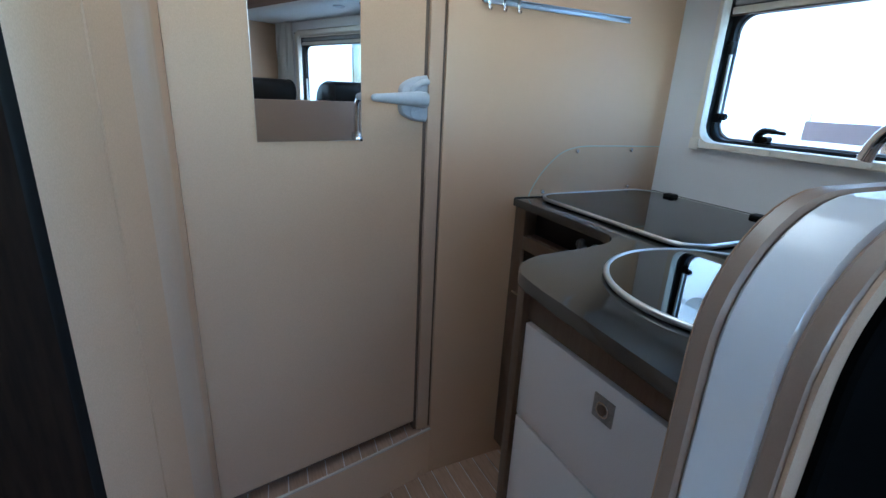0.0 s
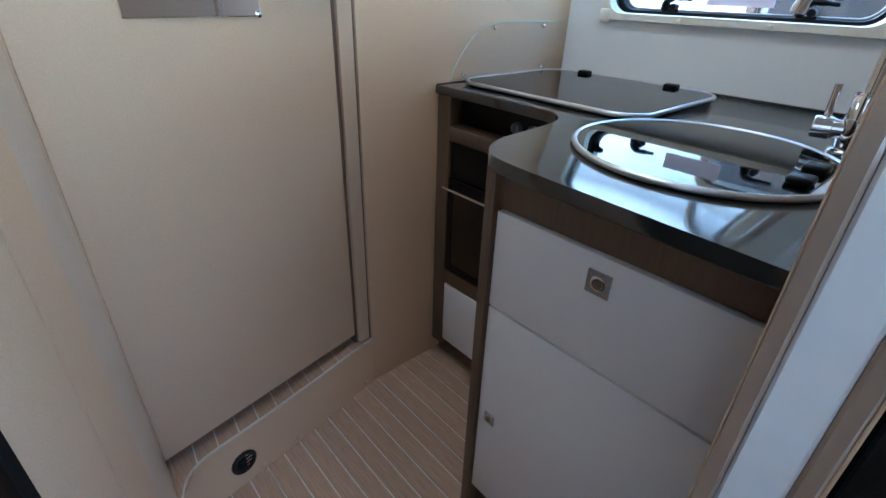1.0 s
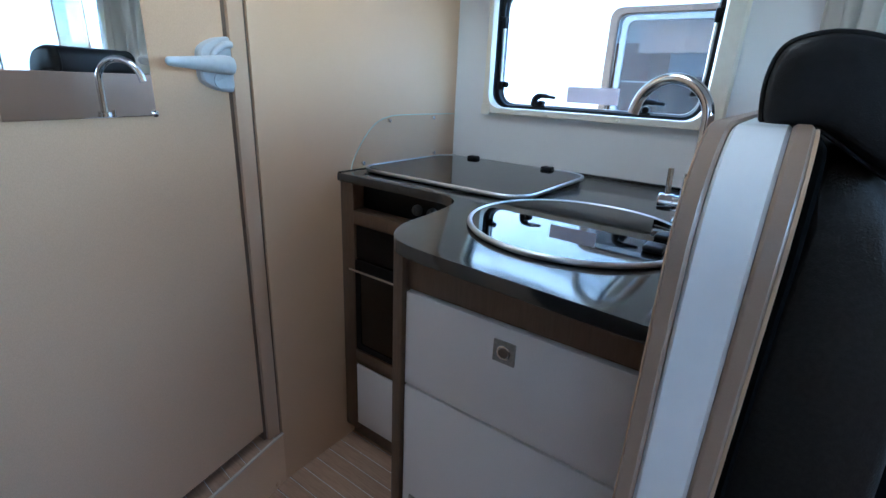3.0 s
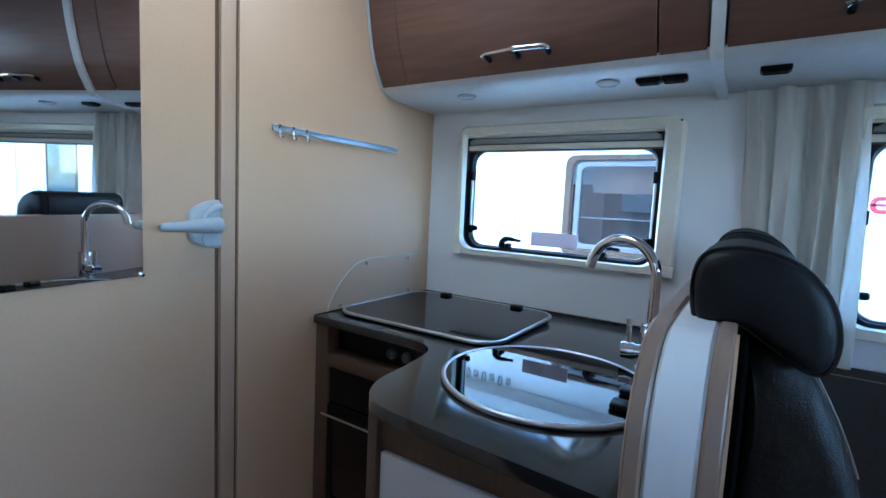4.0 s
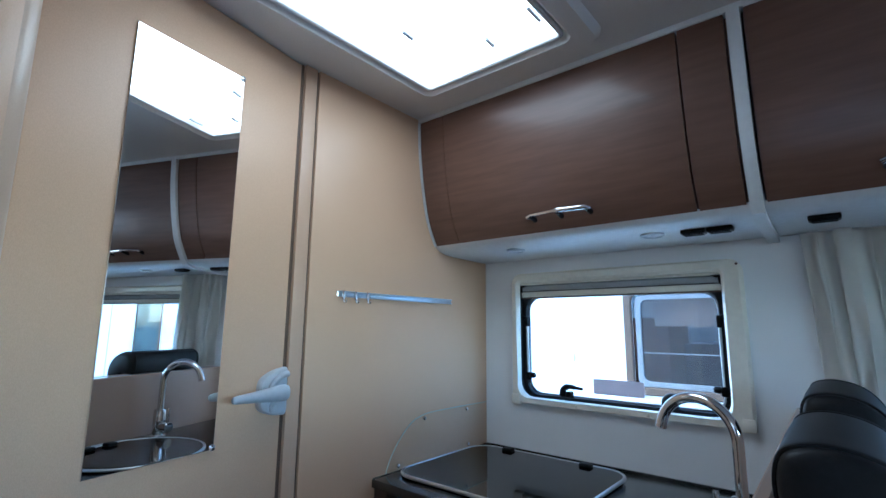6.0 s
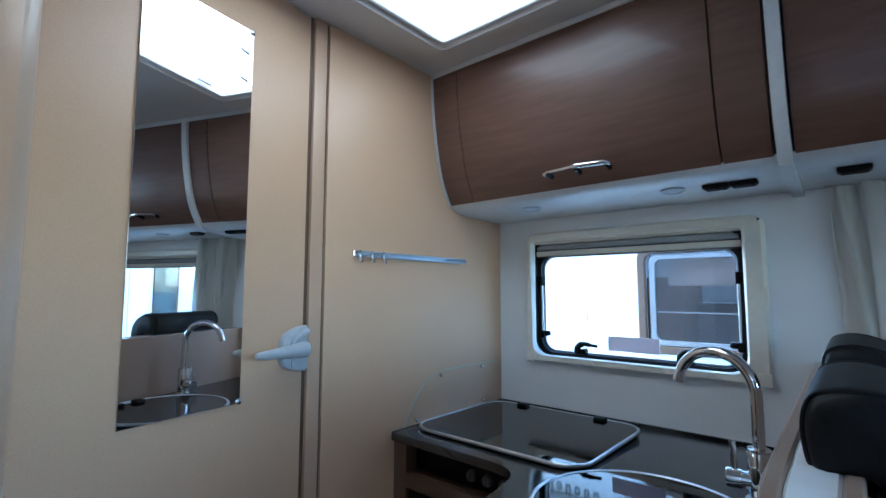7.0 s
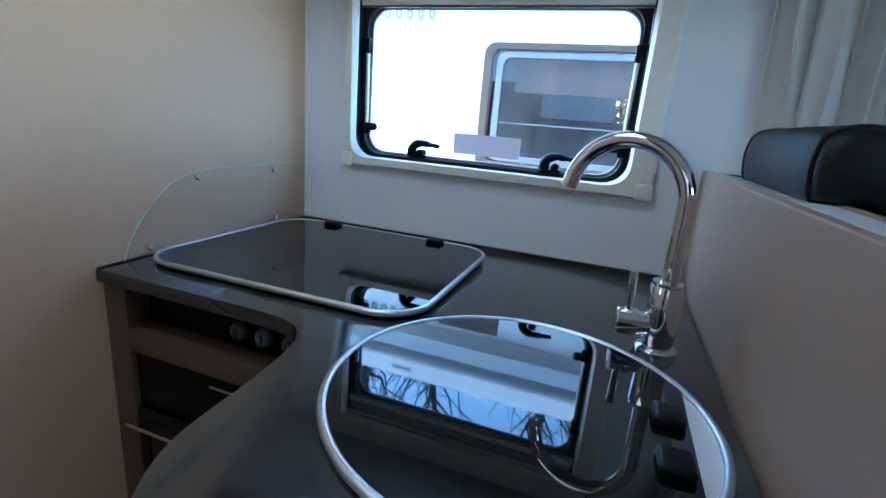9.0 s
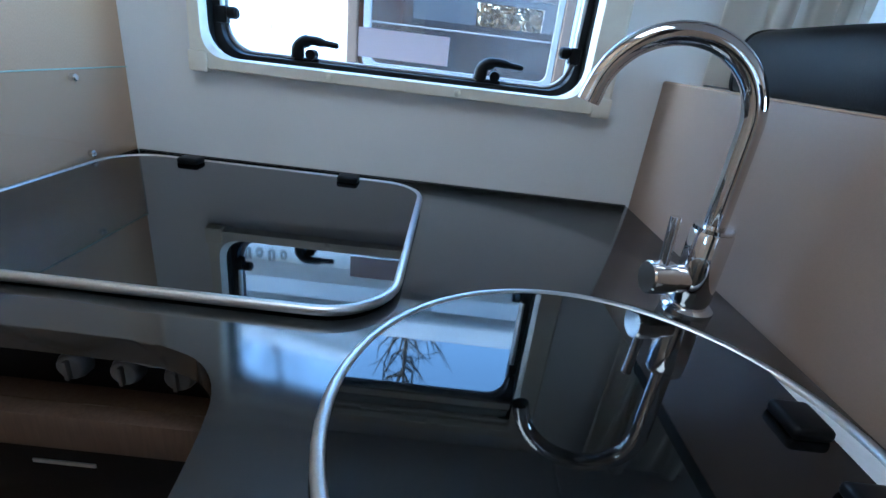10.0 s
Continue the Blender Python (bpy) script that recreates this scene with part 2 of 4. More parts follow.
def spline(pts, steps=6, closed=False):
    out, n = [], len(pts)
    for i in range(n if closed else n - 1):
        if closed:
            p0, p1, p2, p3 = (Vector(pts[(i + k - 1) % n]) for k in range(4))
        else:
            p0, p1, p2, p3 = (Vector(pts[min(max(i + k - 1, 0), n - 1)]) for k in range(4))
        for s in range(steps):
            t = s / steps
            out.append(0.5 * ((2 * p1) + (p2 - p0) * t + (2 * p0 - 5 * p1 + 4 * p2 - p3) * t * t + (3 * p1 - p0 - 3 * p2 + p3) * t ** 3))
    if not closed:
        out.append(Vector(pts[-1]))
    return out


def add_tube(bm, pts, radius, sides=12, ring=False):
    pts = [Vector(p) for p in pts]
    radii = radius if isinstance(radius, (list, tuple)) else [radius] * len(pts)
    loops, n, ref = [], len(pts), None
    for i, p in enumerate(pts):
        d = (pts[(i + 1) % n] - pts[i - 1]) if ring else (pts[min(i + 1, n - 1)] - pts[max(i - 1, 0)])
        d.normalize()
        if ref is None:
            ref = d.orthogonal()
        ref = (ref - d * ref.dot(d)).normalized()
        side = d.cross(ref)
        loops.append([p + (ref * math.cos(a) + side * math.sin(a)) * radii[i] for a in (2 * math.pi * k / sides for k in range(sides))])
    add_loft(bm, loops, ring=ring)


def tube(name, pts, radius, mat, parent=None, label="", sides=12, ring=False):
    bm = bmesh.new()
    add_tube(bm, pts, radius, sides, ring)
    return put(name, bm, mat, parent, label, smooth=50)


def rrect(u0, u1, v0, v1, r, n=6):
    r = r if isinstance(r, (list, tuple)) else [r] * 4
    out = []
    for (cu, cv, a0, q) in ((u1 - r[0], v1 - r[0], 0, r[0]), (u0 + r[1], v1 - r[1], 90, r[1]), (u0 + r[2], v0 + r[2], 180, r[2]), (u1 - r[3], v0 + r[3], 270, r[3])):
        for k in range(n + 1):
            a = radians(a0 + 90 * k / n)
            out.append((cu + q * math.cos(a), cv + q * math.sin(a)))
    return out


def frame_ring(name, outer, inner, axis, a, b, mat, parent=None, label="", soft=0.003, smooth=40):
    def at(p, d):
        return {"z": (p[0], p[1], d), "y": (p[0], d, p[1]), "x": (d, p[0], p[1])}[axis]
    def mid(p, q, s):
        v = Vector(q) - Vector(p)
        return Vector(p) + v * min(s / max(v.length, 1e-6), 0.45)
    s = soft if b > a else -soft
    loops = [[at(p, a) for p in outer], [at(p, b - s) for p in outer], [at(mid(p, q, soft), b) for p, q in zip(outer, inner)],
             [at(mid(q, p, soft), b) for p, q in zip(outer, inner)], [at(p, b - s) for p in inner], [at(p, a) for p in inner]]
    return loft(name, loops, mat, parent, label, ring=True, smooth=smooth)


def lathe(name, profile, centre, mat, parent=None, label="", sides=24, axis="z"):
    loops = []
    for r, h in profile:
        loop = []
        for k in range(sides):
            a = 2 * math.pi * k / sides
            c, s = r * math.cos(a), r * math.sin(a)
            v = {"z": (c, s, h), "x": (h, c, s), "y": (c, h, s)}[axis]
            loop.append(Vector(centre) + Vector(v))
        loops.append(loop)
    return loft(name, loops, mat, parent, label, smooth=35)


def join_boxes(name, boxes, mat, parent=None, label="", bevel=0.0):
    bm = bmesh.new()
    for b in boxes:
        add_box(bm, *b, bevel)
    return put(name, bm, mat, parent, label, smooth=40)


def pierced(x0, x1, y0, y1, z0, z1, holes):
    """Boxes of a wall that faces x, with holes (y0, y1, z0, z1) in order of y."""
    out, y = [], y0
    for h0, h1, b, t in holes:
        out += [(x0, x1, y, h0, z0, z1), (x0, x1, h0, h1, z0, b), (x0, x1, h0, h1, t, z1)]
        y = h1
    return out + [(x0, x1, y, y1, z0, z1)]

# ---- the setting ----
WX, DY, CZ, TOP = 1.312, 1.15, 2.042, 0.92      # window wall, kitchen end wall, ceiling, worktop
SLOPE = 0.195                                  # the washroom door stands askew


def door_y(x):
    return 1.157 + SLOPE * (x - 0.4535)


WIN1, WIN2 = (0.345, 1.000, 1.090, 1.505), (-0.80, -0.085, 1.0, 1.505)
tagged(join_boxes("wall_east", pierced(WX, WX + 0.035, -2.2, 1.6, 0, CZ + 0.1, [WIN2, WIN1]), WALLWHITE), "pale white lined side wall with two windows", "wall", kind="structure")
tagged(box("wall_north", 0.509, WX, DY, DY + 0.04, 0, CZ, BEIGE), "beige linen-patterned end wall of the kitchen", "wall", kind="structure")
# opening added out of view, to light the fronts facing west
tagged(join_boxes("wall_west", pierced(-0.99, -0.95, -2.2, 1.6, 0, CZ + 0.1, [(-0.75, 0.22, 1.10, 1.70)]), BEIGE), "plain beige side wall with an opening added for light", "wall", kind="structure")
# unseen wall; its opening is added and sized to let light in
tagged(join_boxes("wall_south", [(-0.95, WX, -2.24, -2.2, 0, 1.36), (-0.95, WX, -2.24, -2.2, 1.8, CZ), (-0.95, -0.8, -2.24, -2.2, 1.36, 1.8), (1.1, WX, -2.24, -2.2, 1.36, 1.8)], BEIGE), "plain unseen beige wall with an opening added for light", "wall", kind="structure")
tagged(join_boxes("wall_back", [(-0.95, WX, 1.36, 1.4, 0, CZ)], BEIGE), "plain beige wall behind the washroom", "wall", kind="structure")

tagged(box("wall_cab", 0.72, WX - 0.001, -1.125, -1.085, 0, CZ, BEIGE), "beige cross wall beside the cab", "wall", kind="structure")

# ceiling with a roof light
SK = (0.150, 0.764, 0.554, 0.968)
tagged(join_boxes("ceiling", [(-0.95, SK[0] - 0.006, -2.2, 1.4, CZ, CZ + 0.03), (SK[1] + 0.006, WX, -2.2, 1.4, CZ, CZ + 0.03), (SK[0] - 0.006, SK[1] + 0.006, -2.2, SK[2] - 0.006, CZ, CZ + 0.03), (SK[0] - 0.006, SK[1] + 0.006, SK[3] + 0.006, 1.4, CZ, CZ + 0.03)], CEILING), "pale grey lined ceiling", "ceiling", kind="structure")
tagged(join_boxes("roof", [(-0.99, WX + 0.06, -2.24, 1.6, CZ + 0.14, CZ + 0.17)], BODYWHITE), "white outer roof skin", "roof", kind="structure")
skylight = thing("roof_light", "bright white roof light in a pale grey surround", "roof light", (0.457, 0.761, CZ))
frame_ring("frame", rrect(SK[0] - 0.085, SK[1] + 0.085, SK[2] - 0.085, SK[3] + 0.085, 0.05), rrect(SK[0] - 0.012, SK[1] + 0.012, SK[2] - 0.012, SK[3] + 0.012, 0.02), "z", CZ + 0.002, CZ - 0.018, CEILING, skylight, soft=0.016)
frame_ring("inner_rim", rrect(SK[0] - 0.012, SK[1] + 0.012, SK[2] - 0.012, SK[3] + 0.012, 0.02), rrect(SK[0], SK[1], SK[2], SK[3], 0.012), "z", CZ + 0.010, CZ - 0.012, WHITE, skylight)
glow = bpy.data.materials.new("bright sky above the roof light")
glow.use_nodes = True
gb = glow.node_tree.nodes["Principled BSDF"]
gb.inputs["Base Color"].default_value = (0.8, 0.8, 0.8, 1)
gb.inputs["Emission Color"].default_value, gb.inputs["Emission Strength"].default_value = (1.0, 0.95, 0.88, 1), 0.40
tagged(box("sky_backdrop", SK[0] - 0.004, SK[1] + 0.004, SK[2] - 0.004, SK[3] + 0.004, CZ + 0.0102, CZ + 0.015, glow, bevel=0), "plain bright sky above the roof light", "sky", kind="structure")
box("blind_pull", 0.64, 0.70, 0.566, 0.574, CZ - 0.002, CZ + 0.0095, GREYPLASTIC, skylight)
for px, py in ((0.53, 0.85), (0.68, 0.71)):
    tube("catch", [(px, py, CZ + 0.005), (px + 0.035, py, CZ + 0.003)], 0.005, GREYPLASTIC, skylight, sides=8)

# unseen window, added to brighten the kitchen fronts and the window wall
west_fill = thing("window_3", "added unseen window whose blind serves as fill light", "window", (-0.97, -0.265, 1.10), kind="structure")
box("blind", -0.983, -0.979, -0.7495, 0.2195, 1.1005, 1.6995, FILLCLOTH, west_fill, "translucent white sheet spreading fill light", bevel=0)
frame_ring("window_frame", rrect(-0.79, 0.26, 1.06, 1.74, 0.03), rrect(-0.748, 0.218, 1.102, 1.698, 0.03), "x", -0.9495, -0.930, CREAM, west_fill, "cream plastic inner frame", soft=0.008)

# floor base; the planks lie on it
tagged(join_boxes("floor", [(-0.95, WX, -2.2, 1.4, -0.03, 0.0)], CAULK), "ship deck floor of brown planks with pale caulking", "floor", kind="structure")
FLOOR = bpy.data.objects["floor"]

# post between the washroom door and the kitchen wall
post = thing("door_post", "beige upright post, shade in its colour, with two dark grooves", "door post", (0.488, 1.17, 0.18))
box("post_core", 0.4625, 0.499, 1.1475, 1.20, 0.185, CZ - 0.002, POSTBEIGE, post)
for gx in (0.4535, 0.4995):
    box("groove_strip", gx, gx + 0.0085, 1.157, 1.20, 0.185, CZ - 0.002, GROOVE, post, bevel=0)

# washroom door
DX0, DX1 = -0.098, 0.453
door = thing("washroom_door", "closed beige linen-patterned washroom door with a long mirror", "door", (0.19, 1.11, 0.2))
prism("leaf", [(DX0, door_y(DX0)), (DX1, door_y(DX1)), (DX1 - 0.008, door_y(DX1) + 0.035), (DX0 - 0.008, door_y(DX0) + 0.035)], "z", 0.216, CZ - 0.004, BEIGE, door, bevel=0.001)
prism("bottom_gap", [(DX0, door_y(DX0) + 0.034), (DX1, door_y(DX1) + 0.034), (DX1, door_y(DX1) + 0.05), (DX0, door_y(DX0) + 0.05)], "z", 0.178, 0.23, GROOVE, door)

prism("jamb_gap", [(DX0 - 0.006, door_y(DX0) - 0.004), (DX0 - 0.0005, door_y(DX0) + 0.002), (DX0 - 0.0005, door_y(DX0) + 0.03), (DX0 - 0.006, door_y(DX0) + 0.03)], "z", 0.19, CZ - 0.004, GROOVE, door, "dark gap beside the jamb")

# the mirror: a thin bevelled pane on the door
MX0, MX1, MZ0, MZ1 = 0.047, 0.282, 1.087, 1.911
mirror = thing("wall_mirror", "tall frameless mirror glued to the washroom door", "mirror", (0.18, 1.09, MZ0))
nrm = Vector((SLOPE, -1, 0)).normalized()


def on_door(x, z, d):
    return Vector((x, door_y(x), z)) + nrm * d


def door_slab(x0, x1, z0, z1, d0, d1, r=0.0):
    q = rrect(x0, x1, z0, z1, r or 0.0005, 4)
    e = 0.0012
    qi = rrect(x0 + e, x1 - e, z0 + e, z1 - e, r or 0.0005, 4)
    return [[on_door(x, z, d0) for x, z in q], [on_door(x, z, d1 - e * 0.7) for x, z in q], [on_door(x, z, d1) for x, z in qi]]


loft("mirror_pane", door_slab(MX0, MX1, MZ0, MZ1, 0.0005, 0.0045), MIRROR, mirror, smooth=10)
for cx, cz in ((MX1 - 0.004, MZ0 + 0.004), (MX1 - 0.004, MZ1 - 0.004)):
    loft("mirror_clip", door_slab(cx - 0.006, cx + 0.006, cz - 0.006, cz + 0.006, 0.0045, 0.0075, 0.005), CHROME, mirror)

# door handle
plate = [(p.x, p.y) for p in spline([(0.4525, 1.130, 0), (0.420, 1.134, 0), (0.390, 1.146, 0), (0.380, 1.160, 0), (0.379, 1.185, 0), (0.381, 1.208, 0), (0.392, 1.222, 0), (0.420, 1.235, 0), (0.4525, 1.241, 0)], 4)]


def plate_loop(f, d):
    return [on_door(0.4525 + (x - 0.4525) * f, 1.185 + (z - 1.185) * f, d) for x, z in plate]


handle = loft("handle", [plate_loop(1, 0.001), plate_loop(1, 0.011), plate_loop(0.96, 0.016), plate_loop(0.86, 0.0185)], GREYPLASTIC, door, "light grey plastic lever handle", smooth=30)
rib = spline([on_door(0.452, 1.226, 0.020), on_door(0.428, 1.221, 0.022), on_door(0.407, 1.207, 0.024), on_door(0.398, 1.192, 0.026)], 5)
tube("rib", rib, [0.0075] * 5 + [0.007] * 5 + [0.006] * 6, GREYPLASTIC, handle, sides=10)
dish = rrect(0.404, 0.4525, 1.139, 1.172, [0.004, 0.02, 0.014, 0.004], 5)
loft("finger_dish", [[on_door(x, z, 0.017) for x, z in dish], [on_door(x, z, 0.0205) for x, z in dish], [on_door(0.43 + (x - 0.43) * 0.8, 1.155 + (z - 1.155) * 0.75, 0.0195) for x, z in dish]], GREYPLASTIC, handle, smooth=40)


def lever_loop(x, z, h, d, t):
    return [on_door(x, z + h * math.cos(a), d + t * math.sin(a)) for a in (2 * math.pi * k / 16 for k in range(16))]


loft("lever", [lever_loop(0.4465, 1.184, 0.016, 0.028, 0.010), lever_loop(0.440, 1.184, 0.0185, 0.029, 0.012), lever_loop(0.420, 1.185, 0.0185, 0.032, 0.0125), lever_loop(0.395, 1.185, 0.0165, 0.036, 0.0115),
               lever_loop(0.362, 1.185, 0.0135, 0.039, 0.010), lever_loop(0.330, 1.185, 0.0108, 0.041, 0.008), lever_loop(0.300, 1.185, 0.0088, 0.042, 0.0065), lever_loop(0.291, 1.185, 0.0072, 0.042, 0.0052), lever_loop(0.288, 1.185, 0.004, 0.042, 0.003)], GREYPLASTIC, handle, smooth=60)

# curved wall beside the door, then a dark panel
curve = [tuple(p) for p in spline([(-0.098, 1.07, 0), (-0.101, 1.0, 0), (-0.107, 0.94, 0), (-0.121, 0.88, 0), (-0.142, 0.83, 0), (-0.163, 0.795, 0)], 6)]
curve2 = [tuple(p) for p in spline([(-0.165, 0.791, 0), (-0.183, 0.770, 0), (-0.206, 0.752, 0), (-0.231, 0.742, 0)], 5)]
tagged(prism("wall_curved", [(p[0], p[1]) for p in curve] + [(-0.33, 0.795), (-0.33, 1.07)], "z", 0, CZ, BEIGE), "smooth beige rounded wall beside the washroom door", "wall", kind="structure")
tagged(prism("wall_curved_end", [(p[0], p[1]) for p in curve2] + [(-0.33, 0.742), (-0.33, 0.791)], "z", 0, CZ, BEIGE), "beige rounded wall end with a fine seam", "wall", kind="structure")
tagged(prism("trim_black", [(-0.231, 0.7435), (-0.239, 0.735), (-0.245, 0.732), (-0.33, 0.726), (-0.33, 0.7435)], "z", 0, CZ, RUBBER), "black edging strip", "trim", kind="structure")
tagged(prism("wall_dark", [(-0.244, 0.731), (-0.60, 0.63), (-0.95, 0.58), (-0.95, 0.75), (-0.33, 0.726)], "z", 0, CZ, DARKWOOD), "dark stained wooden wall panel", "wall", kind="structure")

jamb = [tuple(p) for p in spline([(-0.1045, 0.955, 0), (-0.110, 0.945, 0), (-0.114, 0.92, 0), (-0.120, 0.895, 0), (-0.130, 0.868, 0), (-0.140, 0.848, 0), (-0.143, 0.836, 0)], 4)]
tagged(prism("trim_jamb", [(p[0] + 0.006 * math.sin(math.pi * k / (len(jamb) - 1)) + 0.002, p[1]) for k, p in enumerate(jamb)] + [(-0.16, 0.836), (-0.16, 0.955)], "z", 0.0, CZ - 0.001, JAMB), "satin grey-beige rounded door jamb profile", "trim", kind="structure")

# raised sill under the washroom door
FRONT = [(0.510, 1.150), (0.41, 1.128), (0.305, 1.104), (0.218, 1.086), (0.128, 1.067), (0.06, 1.055), (0.015, 1.047)]
CORNER = [(0.015, 1.047, 0), (-0.025, 1.039, 0), (-0.052, 1.026, 0), (-0.073, 1.007, 0), (-0.087, 0.983, 0), (-0.097, 0.955, 0), (-0.103, 0.925, 0)]
front = FRONT + [(p.x, p.y) for p in spline(CORNER, 4)][1:]
tagged(prism("door_sill", front + [(-0.15, 0.925), (-0.15, 1.10), (0.510, 1.235)], "z", 0.0, 0.172, BEIGE), "raised beige door sill with a curved end", "door sill", kind="structure")
SILL = bpy.data.objects["door_sill"]
edge = [(x, y + 0.0005, 0.176) for x, y in front]
tube("edge_strip", edge, 0.0042, material("cream edge strip", (0.50, 0.44, 0.37), None, 0.35), SILL, "cream rounded edge strip", sides=8)
prism("sill_bed", [(x, y + 0.002) for x, y in front] + [(-0.14, 0.925), (-0.14, 1.10), (0.510, 1.232)], "z", 0.172, 0.1765, CAULK, SILL)


def front_y(x):
    for (xa, ya), (xb, yb) in zip(front, front[1:]):
        if xb <= x <= xa:
            return ya + (yb - ya) * (x - xa) / (xb - xa)
    return 1.0


vent = thing("floor_drain_vent", "round black vent grommet in the door sill", "vent", (0.053, 1.053, 0.08))
bd = Vector((1, 0.222, 0)).normalized()
bn = Vector((0.222, -1, 0)).normalized()


def vent_loop(r, d):
    return [Vector((0.053, 1.0545, 0.08)) + bd * (r * math.cos(a)) + Vector((0, 0, 1)) * (r * math.sin(a)) + bn * d for a in (2 * math.pi * k / 24 for k in range(24))]


loft("collar", [vent_loop(0.034, 0), vent_loop(0.034, 0.004), vent_loop(0.030, 0.008), vent_loop(0.024, 0.006), vent_loop(0.022, 0.001)], RUBBER, vent)
for k in (-1, 0, 1):
    c = Vector((0.053, 1.0545, 0.08 + 0.011 * k)) + bn * 0.003
    tube("slat", [c - bd * 0.021, c + bd * 0.021], 0.002, BLACKPLASTIC, vent, sides=6)
for k, sx in enumerate((0.474, 0.212, 0.10)):
    sy = front_y(sx)
    cap = thing("screw_cap", "small pale round screw cap low on the sill", "screw cap", (sx, sy, 0.015), "screw caps")
    c = Vector((sx, sy, 0.018))
    loft("cap", [[c + bd * (r * math.cos(a)) + Vector((0, 0, r * math.sin(a))) + bn * d for a in (2 * math.pi * q / 14 for q in range(14))] for r, d in ((0.009, 0.0), (0.009, 0.002), (0.006, 0.004))], BEIGE, cap)

# ---- kitchen ----
# worktop outline, with a scooped corner in front of the oven
outline = [(WX - 0.001, DY - 0.001), (0.748, DY - 0.001), (0.748, 0.86), (0.747, 0.805)]
outline += [(p.x, p.y) for p in spline([(0.746, 0.785, 0), (0.732, 0.743, 0), (0.704, 0.717, 0), (0.664, 0.705, 0), (0.595, 0.696, 0), (0.505, 0.689, 0), (0.452, 0.668, 0), (0.422, 0.64, 0), (0.408, 0.60, 0), (0.401, 0.54, 0)], 5)]
outline += [(0.380, 0.209), (WX - 0.001, 0.2125)]
worktop = thing("worktop", "charcoal speckled worktop with a scooped curved edge", "worktop", (0.9, 0.7, TOP))
prism("slab", outline, "z", TOP - 0.023, TOP, WORKTOP, worktop, bevel=0.0025)

box("seal", WX - 0.0035, WX - 0.0012, 0.2155, DY - 0.004, TOP, TOP + 0.002, WORKTOP, worktop, "dark sealing bead along the wall", bevel=0.0006)
box("seal", 0.75, WX - 0.004, DY - 0.0035, DY - 0.0012, TOP, TOP + 0.002, WORKTOP, worktop, bevel=0.0006)

# oven column
oven = thing("oven_unit", "brown kitchen unit with built-in black oven", "oven unit", (0.95, 0.95, 0))
join_boxes("carcass", [(0.812, 1.305, 0.665, DY - 0.002, 0.06, TOP - 0.025), (0.775, 0.812, 0.665, DY - 0.002, 0.06, 0.819)], BROWN, oven)
box("side_stile", 0.757, 0.80, 1.098, DY - 0.002, 0.06, TOP - 0.025, BROWN, oven)
box("rail", 0.757, 0.80, 0.665, 1.098, 0.778, 0.818, BROWN, oven, bevel=0.001)
box("lower_rail", 0.757, 0.776, 0.665, 1.098, 0.318, 0.366, BROWN, oven, bevel=0.001)
box("plinth", 0.79, 0.80, 0.665, DY - 0.002, 0.001, 0.06, GROOVE, oven)
panel = box("control_panel", 0.797, 0.81, 0.665, 1.096, 0.82, TOP - 0.025, BLACKPLASTIC, oven, "glossy black control panel")
for ky in (0.893, 0.843, 0.793):
    k = lathe("knob", [(0.0145, 0.0), (0.0145, -0.008), (0.0125, -0.013), (0.011, -0.014)], (0.797, ky, 0.851), DARKKNOB, panel, "dark grey rotary knob", sides=20, axis="x")
    box("grip", 0.778, 0.785, ky - 0.002, ky + 0.002, 0.841, 0.861, DARKKNOB, k, bevel=0.0008)
upper = box("oven_top_panel", 0.762, 0.784, 0.67, 1.094, 0.675, 0.775, BLACKPLASTIC, oven, "black vented upper panel", bevel=0.004)
box("badge", 0.7605, 0.7622, 0.87, 0.93, 0.753, 0.757, STEEL, upper, bevel=0)
od = box("oven_door", 0.758, 0.784, 0.67, 1.094, 0.372, 0.672, OVENGLASS, oven, "dark glass oven door", bevel=0.003)
frame_ring("door_frame", rrect(0.67, 1.094, 0.372, 0.672, 0.006, 3), rrect(0.69, 1.074, 0.392, 0.640, 0.006, 3), "x", 0.759, 0.7565, BLACKPLASTIC, od, soft=0.001)
tube("oven_handle", [(0.735, 1.094, 0.648), (0.735, 0.676, 0.648)], 0.0036, CHROME, od, "chrome bar handle", sides=10)
for hy in (1.072, 0.70):
    tube("handle_arm", [(0.760, hy, 0.645), (0.735, hy, 0.648)], 0.003, CHROME, od, sides=8)
box("warming_drawer", 0.756, 0.774, 0.67, 1.094, 0.088, 0.314, FRONTWHITE, oven, "white lower drawer front", bevel=0.002)

# sink peninsula with drawer and door
unit = thing("sink_unit", "brown kitchen unit with white drawer and door fronts", "kitchen unit", (0.7, 0.45, 0))
join_boxes("carcass", [(0.464, 1.305, 0.2125, 0.645, 0.07, 0.74), (0.464, 1.305, 0.2125, 0.225, 0.74, TOP - 0.025)], BROWN, unit)
box("side_panel", 0.434, 0.80, 0.6335, 0.655, 0.001, TOP - 0.025, BROWN, unit)
box("top_rail", 0.448, 0.466, 0.211, 0.6335, 0.822, TOP - 0.025, BROWN, unit)
box("plinth", 0.475, 0.485, 0.211, 0.6335, 0.001, 0.07, GROOVE, unit)
box("drawer", 0.442, 0.462, 0.211, 0.6305, 0.628, 0.819, FRONTWHITE, unit, "matt white drawer front", bevel=0.002)
udoor = box("door", 0.442, 0.462, 0.211, 0.6305, 0.098, 0.6235, FRONTWHITE, unit, "matt white cupboard door", bevel=0.002)
DRAWER = [o for o in unit.children if o.name.startswith("drawer")][0]


